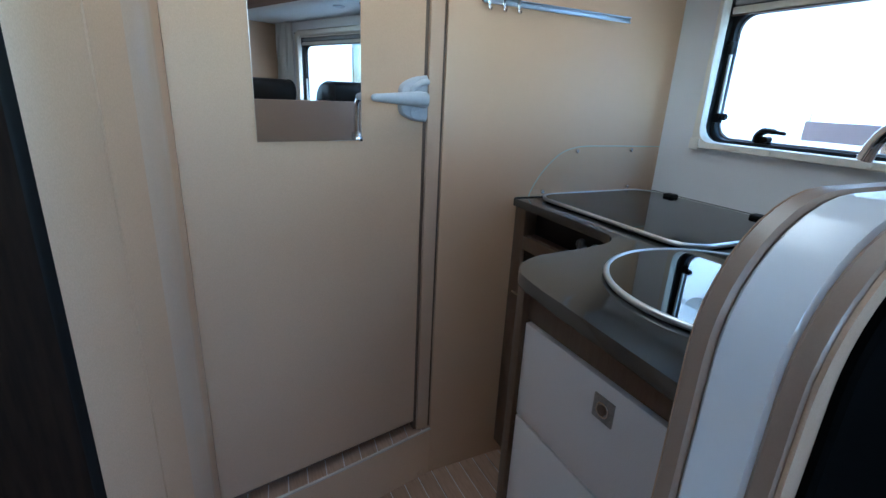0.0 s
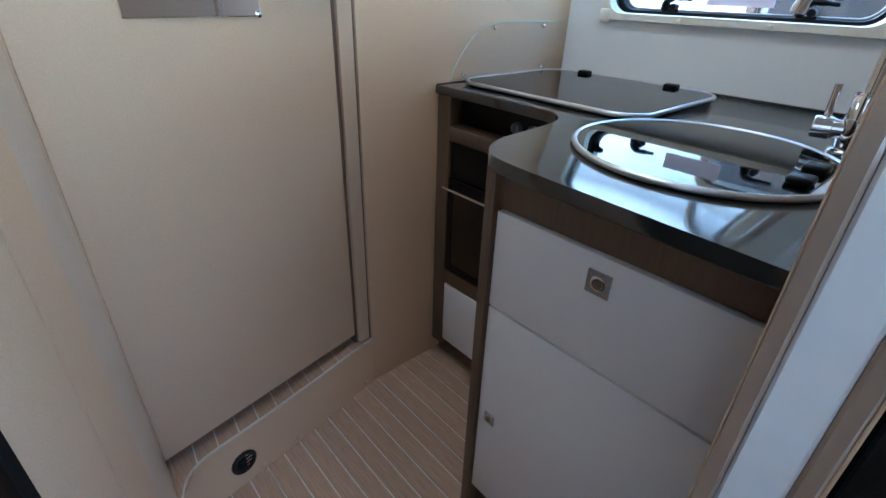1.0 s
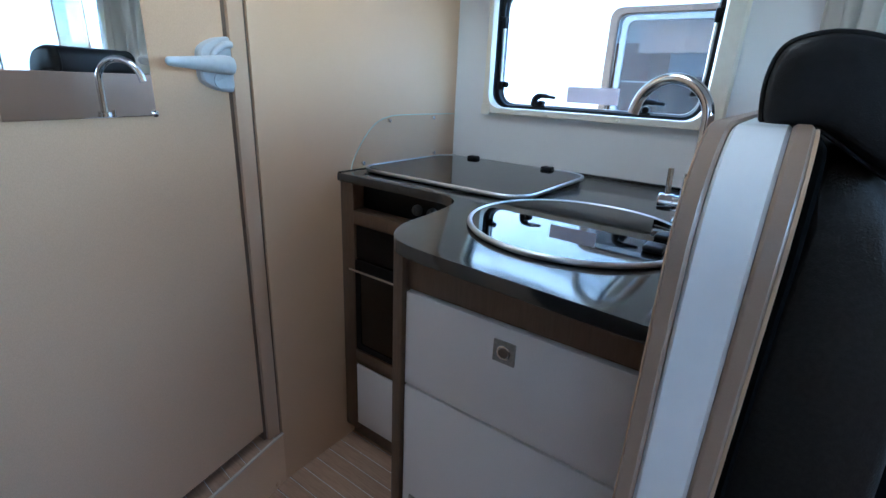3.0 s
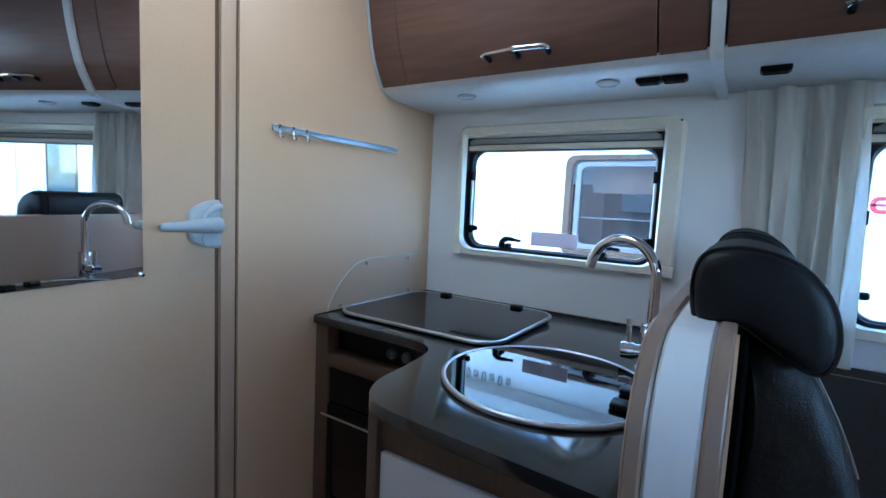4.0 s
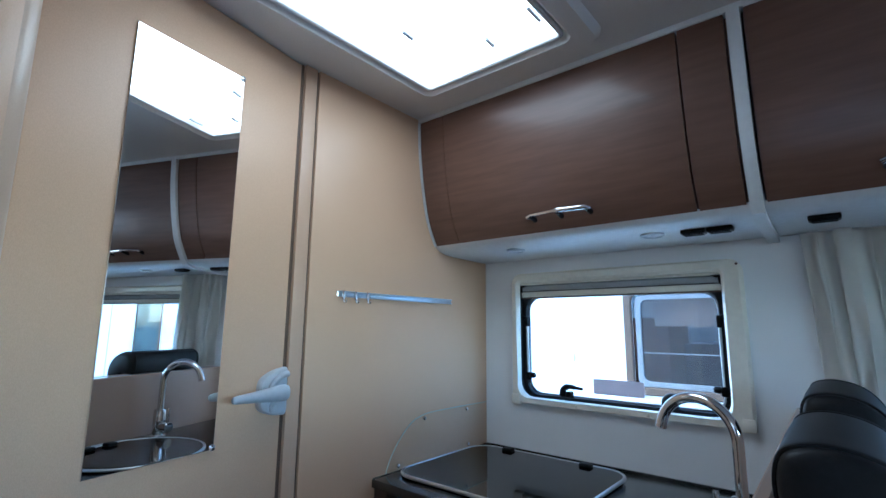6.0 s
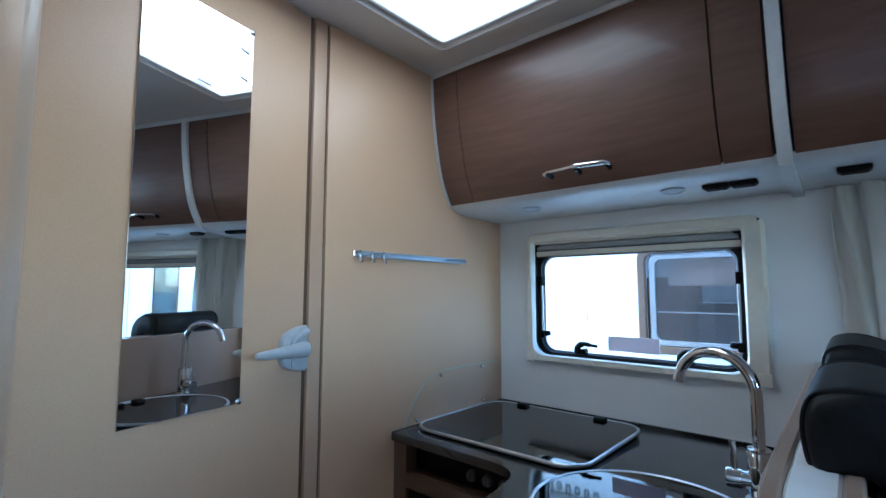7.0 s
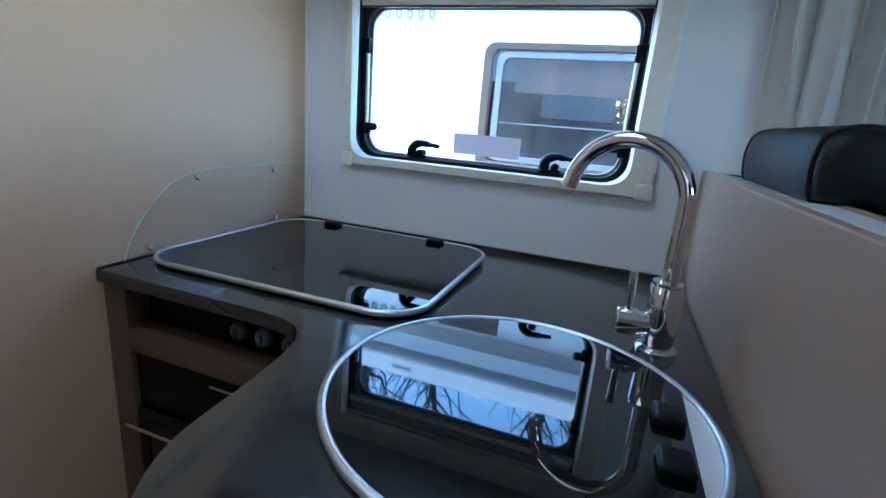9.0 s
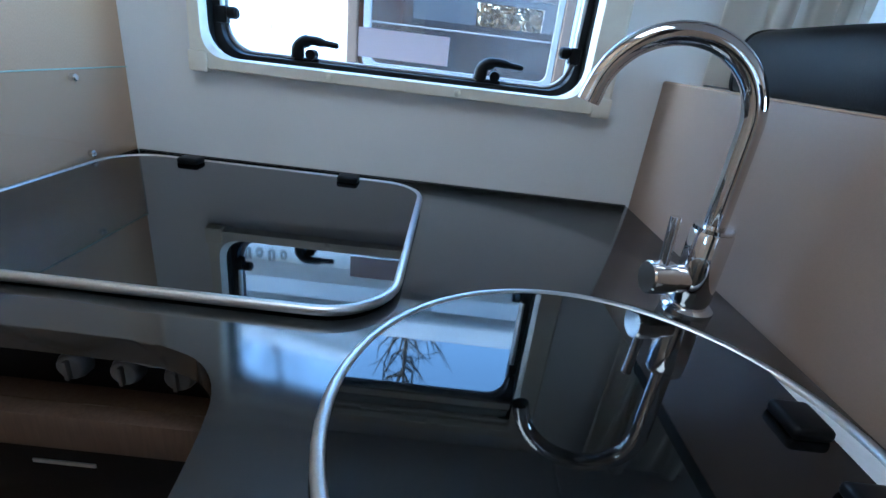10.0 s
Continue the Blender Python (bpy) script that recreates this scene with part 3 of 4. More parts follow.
def square_lock(parent, y, z, s):
    l = box("lock_plate", 0.4390, 0.4422, y - s, y + s, z - s, z + s, LOCKSTEEL, parent, "square brushed steel push lock", bevel=0.001)
    frame_ring("lock_ring", rrect(y - s * 0.62, y + s * 0.62, z - s * 0.62, z + s * 0.62, s * 0.55, 5), rrect(y - s * 0.45, y + s * 0.45, z - s * 0.45, z + s * 0.45, s * 0.42, 5), "x", 0.4395, 0.4376, CHROME, l, soft=0.0004)
    lathe("lock_button", [(s * 0.42, 0.0), (s * 0.42, -0.0035), (s * 0.34, -0.0045)], (0.4395, y, z), GROOVE, l, sides=16, axis="x")


square_lock(DRAWER, 0.427, 0.776, 0.0195)
square_lock(udoor, 0.598, 0.350, 0.0135)

# hob under a glass lid
hob = thing("hob", "gas hob under a closed black glass lid with steel rim", "hob", (1.04, 0.875, TOP))
HX0, HX1, HY0, HY1 = 0.808, 1.246, 0.604, 1.130
lid = rrect(HX0, HX1, HY0, HY1, 0.07, 8)
tube("rim", [(x, y, TOP + 0.008) for x, y in lid], 0.0052, STEEL, hob, "rounded steel rim", sides=10, ring=True)
prism("glass_lid", rrect(HX0 + 0.004, HX1 - 0.004, HY0 + 0.004, HY1 - 0.004, 0.066, 8), "z", TOP + 0.001, TOP + 0.011, BLACKGLASS, hob, "black mirror-smooth glass lid")
for hy in (1.004, 0.732):
    bm = bmesh.new()
    add_box(bm, 1.212, 1.242, hy - 0.018, hy + 0.018, TOP + 0.008, TOP + 0.021, 0.005, 3)
    put("hinge", bm, BLACKPLASTIC, hob, "black plastic hinge cap", smooth=40)

# round sink under a glass lid
SX, SY, SR = 0.695, 0.431, 0.1995
sink = thing("sink", "round steel sink closed by a black glass lid", "sink", (SX, SY, TOP))
tube("rim", [(SX + SR * math.cos(a), SY + SR * math.sin(a), TOP + 0.006) for a in (2 * math.pi * k / 64 for k in range(64))], 0.0052, STEEL, sink, "polished round steel rim", sides=10, ring=True)
CH = SY - 0.171


def disc_part(lo, r):
    pts = [(SX + r * math.cos(2 * math.pi * k / 96), SY + r * math.sin(2 * math.pi * k / 96)) for k in range(96)]
    pts = [p for p in pts if (p[1] > CH) == lo]
    ang = math.asin((CH - SY) / r)
    ends = [(SX + r * math.cos(ang), CH), (SX - r * math.cos(ang), CH)]
    pts = pts + ends
    c = (sum(p[0] for p in pts) / len(pts), sum(p[1] for p in pts) / len(pts))
    return sorted(pts, key=lambda p: math.atan2(p[1] - c[1], p[0] - c[0]))


prism("glass_lid", disc_part(True, SR - 0.0045), "z", TOP + 0.002, TOP + 0.009, BLACKGLASS, sink, "black mirror-smooth glass lid")
prism("steel_ledge", disc_part(False, SR - 0.003), "z", TOP + 0.001, TOP + 0.006, LEDGE, sink, "steel ledge with painted sheen behind the lid")
for hx in (0.721, 0.645):
    bm = bmesh.new()
    add_box(bm, hx - 0.018, hx + 0.018, CH + 0.004, CH + 0.036, TOP + 0.008, TOP + 0.020, 0.005, 3)
    put("hinge", bm, BLACKPLASTIC, sink, "black plastic lid hinge", smooth=40)

# tap
TX, TY = 0.908, 0.280
tap = thing("kitchen_tap", "chrome swan-neck mixer tap on the worktop", "tap", (TX, TY, TOP))
lathe("base_ring", [(0.0275, 0.0), (0.0275, 0.006), (0.024, 0.009), (0.021, 0.010)], (TX, TY, TOP), CHROME, tap)
body = lathe("tap_body", [(0.0205, 0.009), (0.0205, 0.016), (0.0215, 0.018), (0.0215, 0.093), (0.020, 0.096), (0.013, 0.0965)], (TX, TY, TOP), CHROME, tap)
kn = Vector((-0.12, 0.99, 0)).normalized()
kc = Vector((TX, TY, TOP + 0.038))
knob = loft("mixer_knob", [[kc + kn * d + (Vector((kn.y, -kn.x, 0)) * math.cos(a) + Vector((0, 0, 1)) * math.sin(a)) * r for a in (2 * math.pi * k / 20 for k in range(20))] for d, r in ((0.015, 0.016), (0.030, 0.016), (0.031, 0.0185), (0.056, 0.0185), (0.058, 0.017))], CHROME, body, "chrome mixer knob", smooth=35)
lever = kc + kn * 0.043
tube("lever", [lever + Vector((0, 0, 0.015)), lever + Vector((0.001, 0.002, 0.07))], 0.0058, CHROME, knob)
sp = Vector((0.036, 0.148, 0)).normalized()
c0, R = Vector((TX, TY, 0)), 0.0765
neck = [c0 + Vector((0, 0, TOP + 0.09)), c0 + Vector((0, 0, 1.0)), c0 + Vector((0, 0, 1.08))]
for k in range(0, 31):
    a = math.pi * (1 - k / 30 * 0.93)
    neck.append(c0 + sp * (R + R * math.cos(a)) + Vector((0, 0, 1.122 + R * math.sin(a))))
tube("neck", neck, 0.0112, CHROME, tap, sides=28)
lathe("collar", [(0.0205, 0.0), (0.0205, 0.004), (0.0125, 0.005)], (TX, TY, TOP + 0.0965), CHROME, tap)
tipd = (neck[-1] - neck[-2]).normalized()
tube("nozzle", [neck[-1] - tipd * 0.002, neck[-1] + tipd * 0.012], 0.0118, CHROME, tap, sides=18)

# splash guard
guard = thing("splash_guard", "clear acrylic splash guard with rounded corner on the wall", "splash guard", (1.03, DY, TOP))
gp = [(1.302, TOP + 0.003), (1.302, 1.068), (1.10, 1.070)] + [(p.x, p.y) for p in spline([(1.0, 1.070, 0), (0.958, 1.067, 0), (0.905, 1.053, 0), (0.862, 1.022, 0), (0.826, 0.982, 0), (0.803, 0.945, 0), (0.795, TOP + 0.003, 0)], 4)]
prism("pane", gp, "y", DY - 0.009, DY - 0.005, GUARDGLASS, guard).visible_shadow = False
tube("edge", [(x, DY - 0.007, z) for x, z in gp[1:]], 0.0013, GLASSEDGE, guard, "pale green polished edge", sides=6)
for bx_, bz_ in ((0.956, 1.055), (1.176, 1.057), (0.843, 0.937), (1.185, 0.939)):
    lathe("screw_head", [(0.0058, -0.0045), (0.0058, -0.011), (0.0035, -0.013)], (bx_, DY, bz_), CHROME, guard, sides=14, axis="y")

# hook rail
rail = thing("hook_rail", "slim blue-grey aluminium hook rail with three hooks", "hook rail", (0.84, DY, 1.424))
box("bar", 0.602, 1.090, DY - 0.006, DY, 1.4225, 1.433, ALU, rail, bevel=0.002)
for rz in (1.4205, 1.4335):
    tube("lip", [(0.602, DY - 0.0075, rz), (1.090, DY - 0.0075, rz)], 0.0019, ALU, rail, sides=8)
tube("end_cap", [(0.599, DY - 0.004, 1.4205), (0.599, DY - 0.004, 1.4335)], 0.004, CHROME, rail, sides=8)
for hx in (0.615, 0.658, 0.702):
    hk = box("hook", hx - 0.004, hx + 0.004, DY - 0.012, DY - 0.006, 1.413, 1.436, CHROME, rail, "small chrome hook")
    tube("hook_arm", [(hx, DY - 0.009, 1.418), (hx, DY - 0.011, 1.408), (hx, DY - 0.015, 1.403), (hx, DY - 0.020, 1.404), (hx, DY - 0.022, 1.409)], 0.0026, CHROME, hk, sides=8)

# ---- partition between kitchen and bench ----
part_ob = thing("partition", "rounded beige partition with white band and brown edging", "partition", (0.8, 0.18, 0))


def fin(x0, z1, r):
    return [(x0, 0.0)] + [(x0 + r - r * math.cos(a), z1 - r + r * math.sin(a)) for a in (radians(90) * k / 10 for k in range(11))] + [(WX - 0.001, z1), (WX - 0.001, 0.0)]


def strip(name, ya, yb, x0, z1, r, mat, label="", skew=(0, 0)):
    f = fin(x0, z1, r)

    def sk(x, y, s):
        return y + s * (x - 0.268) / 1.04
    loops = []
    inset = 0.003
    g = fin(x0 + inset, z1 - inset, r - inset)
    loops.append([(x, sk(x, ya, skew[0]), z) for x, z in g])
    loops.append([(x, sk(x, ya + inset, skew[0]), z) for x, z in f])
    loops.append([(x, sk(x, yb - inset, skew[1]), z) for x, z in f])
    loops.append([(x, sk(x, yb, skew[1]), z) for x, z in g])
    return loft(name, loops, mat, part_ob, label, smooth=35)


strip("kitchen_board", 0.1842, 0.2015, 0.2485, 1.149, 0.108, TAUPE, "taupe board facing the kitchen", (0.003, 0.007))
strip("white_band", 0.1427, 0.1838, 0.2500, 1.1475, 0.1065, BAND, "glossy white centre band", (0, 0.003))
strip("bench_board", 0.126, 0.1423, 0.2485, 1.149, 0.108, TAUPE, "taupe board facing the bench")
tube("edge_line", [(x, 0.2004 + 0.0067 * (x - 0.2485), z) for x, z in fin(0.2499, 1.1476, 0.1066)[0:-1]], 0.0007, POSTBEIGE, part_ob, "pale edge line", sides=6)
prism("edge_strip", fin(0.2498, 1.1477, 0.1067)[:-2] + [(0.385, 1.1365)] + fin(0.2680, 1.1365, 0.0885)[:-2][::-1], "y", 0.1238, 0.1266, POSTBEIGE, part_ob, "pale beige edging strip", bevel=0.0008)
# lining and seat below: shade put into the colour
strip("bench_lining", 0.116, 0.1255, 0.267, 1.136, 0.088, SHADELINING, "lining behind the bench, coloured black for shade")

strap = thing("seat_strap", "thin black strap lying on top of the partition", "strap", (1.17, 0.165, 1.149))
prism("band", [(1.235, 0.1765), (1.11, 0.146), (1.112, 0.139), (1.238, 0.1695)], "z", 1.1492, 1.1512, RUBBER, strap, bevel=0.0004)

# side panel of the bench box
bench_box = thing("bench_box", "taupe bench base panel with pale rounded edge", "bench base", (0.29, 0.0, 0))
bp_ = [(0.1235, 0.0), (0.1235, 0.768)] + [(p.x, p.y) for p in spline([(0.115, 0.771, 0), (0.09, 0.774, 0), (0.068, 0.773, 0), (0.048, 0.763, 0), (0.031, 0.745, 0), (0.02, 0.715, 0), (0.014, 0.66, 0), (0.012, 0.58, 0)], 4)] + [(0.012, 0.0)]
prism("side", bp_, "x", 0.276, 0.292, TAUPE, bench_box)
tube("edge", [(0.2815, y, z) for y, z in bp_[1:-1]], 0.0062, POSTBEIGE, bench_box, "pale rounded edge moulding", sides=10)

# ---- bench with headrests ----
bench = thing("travel_bench", "dark leather travel bench with stitched backrest", "bench", (0.8, 0.0, 0))
BX0, BX1 = 0.44, 1.24
back = [(0.113, 0.40), (0.114, 1.05), (0.111, 1.108), (0.088, 1.121), (0.058, 1.098), (0.046, 1.083), (0.025, 1.040), (0.009, 0.998), (0.000, 0.965), (-0.014, 0.88), (-0.023, 0.75), (-0.025, 0.60), (-0.015, 0.42)]
bprof = [(p.x, p.y) for p in spline([(y, z, 0) for y, z in back], 4, closed=True)]


def puffy(x0, x1, prof, r, c):
    seq = [(x0 + r * (1 - math.cos(radians(90) * k / 5)), 1 - 0.22 * (1 - math.sin(radians(90) * k / 5))) for k in range(6)]
    seq += [(x0 + x1 - x, s) for x, s in reversed(seq)]
    return [[(x, c[0] + (y - c[0]) * s, c[1] + (z - c[1]) * s) for y, z in prof] for x, s in seq]


loft("backrest", puffy(BX0, BX1, bprof, 0.035, (0.05, 0.80)), BROWNLEATHER, bench, "dark brown stitched leather backrest", smooth=60)
for dx in (0.030, 0.042):
    tube("seam", [(BX0 + dx, y - 0.001, z + 0.001) for y, z in bprof[12:30]], 0.0012, STITCH, bench, "pale double stitching", sides=5)
prism("seat_cushion", rrect(-0.52, -0.02, 0.36, 0.50, 0.04, 5), "x", BX0, BX1, SHADELINING, bench, "dark seat cushion, coloured black for shade", bevel=0.01)
prism("seat_base", [(-0.50, 0.0), (0.12, 0.0), (0.12, 0.38), (-0.50, 0.38)], "x", BX0, BX1, SHADELINING, bench)

hprof = [(0.168, 1.1445), (0.174, 1.165), (0.175, 1.190), (0.170, 1.212), (0.158, 1.223), (0.132, 1.2285), (0.102, 1.2245), (0.076, 1.2130), (0.056, 1.192), (0.044, 1.168), (0.039, 1.140), (0.042, 1.117), (0.050, 1.105), (0.062, 1.1055), (0.077, 1.114), (0.104, 1.132), (0.124, 1.1440), (0.145, 1.1440)]
hp = [(p.x, p.y) for p in spline([(y, z, 0) for y, z in hprof], 3, closed=True)]
headrest = thing("headrest", "padded black leather headrest with piped end caps", "headrest", (0.545, 0.12, 1.10), "headrests of the bench")
HA, HB, hc = 0.417, 0.675, (0.108, 1.175)


def head_loop(x, s):
    return [(x, hc[0] + (y - hc[0]) * s, hc[1] + (z - hc[1]) * s) for y, z in hp]


loft("cushion", [head_loop(HA + 0.002, 0.955), head_loop(HA + 0.010, 0.985), head_loop(HA + 0.035, 1.0), head_loop((HA + HB) / 2, 1.012), head_loop(HB - 0.035, 1.0), head_loop(HB - 0.010, 0.985), head_loop(HB - 0.002, 0.955)], LEATHER, headrest, "black leather wrap", smooth=50)
for sgn, xe in ((1, HA), (-1, HB)):
    loft("end_cap", [head_loop(xe + sgn * 0.006, 0.95), head_loop(xe - sgn * 0.004, 0.93), head_loop(xe - sgn * 0.011, 0.85), head_loop(xe - sgn * 0.014, 0.65)], LEATHER, headrest, smooth=50)
    tube("piping", [Vector(p) for p in head_loop(xe + sgn * 0.003, 0.966)], 0.0028, LEATHER, headrest, sides=6, ring=True)
for rx in (0.49, 0.60):
    tube("support_rod", [(rx, 0.085, 1.02), (rx, 0.085, 1.16)], 0.006, CHROME, headrest, sides=8)
copy_thing(headrest, Matrix.Translation((1.02, 0.12, 1.105)) @ Matrix.Diagonal((1.18, 1, 1, 1)))

# woven lining panel on the wall beside the bench
lining = thing("wall_lining", "dark brown woven side lining with stitched top edge", "wall lining", (1.29, -0.5, 0.45))
box("panel", 1.284, WX - 0.001, -1.084, 0.114, 0.30, 0.911, PANELFABRIC, lining, bevel=0.006, segments=3)
tube("top_seam", [(1.283, -1.07, 0.892), (1.283, 0.10, 0.892)], 0.0016, STITCH, lining, sides=5)

# ---- overhead cabinets ----
prof = spline([(0.925, CZ - 0.012, 0), (0.931, 1.93, 0), (0.947, 1.815, 0), (0.975, 1.70, 0), (1.017, 1.620, 0)], 6)
PROF = [(p.x, p.y) for p in prof]


def offset(pts, d):
    out = []
    for i, p in enumerate(pts):
        a, b = Vector(pts[max(i - 1, 0)]), Vector(pts[min(i + 1, len(pts) - 1)])
        t = (b - a).normalized()
        out.append((p[0] + t.y * d, p[1] - t.x * d))
    return out


def shell(name, y0, y1, d0, d1, mat, parent, label="", lo=0, hi=None):
    a, b = offset(PROF, d0)[lo:hi], offset(PROF, d1)[lo:hi]
    return prism(name, a + b[::-1], "y", y0, y1, mat, parent, label, bevel=0.0012)


def bow_handle(parent, y0, y1):
    m = (y0 + y1) / 2
    h = tube("handle", [(0.962, y0, 1.651), (0.956, y0 + 0.012, 1.655), (0.954, m - 0.008, 1.658), (0.953, m, 1.658), (0.954, m + 0.008, 1.658), (0.956, y1 - 0.012, 1.655), (0.962, y1, 1.651)], [0.0045, 0.0065, 0.0070, 0.0075, 0.0042, 0.0042, 0.0065], CHROME, parent, "straight chrome handle", sides=10)
    for fy in (y0 + 0.010, m, y1 - 0.010):
        tube("handle_foot", [(0.988, fy, 1.648), (0.957, fy, 1.653)], [0.0085, 0.006], BLACKPLASTIC, h, sides=10)


def cabinet(y0, y1, seams, handle_at, label):
    """An overhead unit; seams: the ys that part its curved front."""
    c = thing("overhead_cabinet", label, "cabinet", ((1.15), (y0 + y1) / 2, 1.6), "overhead cabinets")
    inner = offset(PROF, -0.004)
    prism("body", inner + [(WX - 0.002, 1.620), (WX - 0.002, CZ - 0.012)], "y", y0 + 0.001, y1 - 0.001, GROOVE, c)
    ys = [y0 + 0.002, *seams, y1 - 0.002]
    for a, b in zip(ys, ys[1:]):
        shell("front", a + (0.0025 if a < 0.4 else 0.001), b - (0.0022 if b < 0.4 else 0.001), -0.003, 0.014, WALNUT, c, "curved glossy walnut front")
    fronts = [o for o in c.children if o.name.startswith("front")]
    bow_handle(max(fronts, key=lambda o: o.dimensions.y), *handle_at)
    return c


cabinet(0.2325, 1.143, [0.333, 1.042], (0.576, 0.762), "curved walnut overhead cabinet with chrome handle above the window")
cabinet(-0.92, 0.203, [], (-0.18, 0.015), "curved walnut overhead cabinet with chrome handle above the bench")

# white carcass trim of the cabinets
fascia = thing("cabinet_fascia", "white moulded underside and dividers of the overhead cabinets", "cabinet fascia", (1.15, 0.2, 1.58))
LIP = [(1.004, 1.618), (1.010, 1.606), (1.028, 1.597), (1.06, 1.590), (1.11, 1.587), (WX - 0.002, 1.585), (WX - 0.002, 1.617), (1.035, 1.617)]
prism("underside", LIP, "y", -1.084, DY - 0.003, WHITE, fascia, "white moulded underside")
shell("divider", 0.205, 0.2305, -0.004, 0.022, WHITE, fascia, "white curved divider")
prism("divider_foot", [(0.998, 1.618), (1.013, 1.592), (1.05, 1.580), (WX - 0.002, 1.569), (WX - 0.002, 1.618)], "y", 0.205, 0.2305, WHITE, fascia)
shell("end_trim", 1.1445, DY - 0.003, -0.004, 0.020, WHITE, fascia, "white end trim")
shell("end_trim", -0.945, -0.922, -0.004, 0.022, WHITE, fascia)
box("top_batten", 0.905, 0.935, -1.084, DY - 0.004, CZ - 0.016, CZ - 0.001, WHITE, fascia)

for sy, sz in ((0.885, 0), (0.465, 0), (-0.098, 0)):
    sp_ = thing("spot_lamp", "small round recessed spot lamp, switched off", "spot lamp", (1.10, sy, 1.587), "spots under the cabinets")
    lathe("bezel", [(0.030, 0.001), (0.030, -0.004), (0.024, -0.006), (0.020, -0.003)], (1.10, sy, 1.587), GREYPLASTIC, sp_, sides=24)
    lathe("lens", [(0.020, -0.001), (0.016, -0.005)], (1.10, sy, 1.587), GREYPLASTIC, sp_, sides=20)


def vent_grille(y0, y1):
    v = thing("vent_grille", "black plastic air vent under the cabinet", "vent", (1.10, (y0 + y1) / 2, 1.58), "vents under the cabinets")
    box("housing", 1.085, 1.121, y0, y1, 1.577, 1.590, BLACKPLASTIC, v, bevel=0.004, segments=3)
    for k in range(3):
        box("slat", 1.089 + 0.011 * k, 1.094 + 0.011 * k, y0 + 0.006, y1 - 0.006, 1.5745, 1.578, BLACKPLASTIC, v, bevel=0.0005)


vent_grille(0.2795, 0.3365)
vent_grille(0.3375, 0.395)
vent_grille(0.079, 0.137)

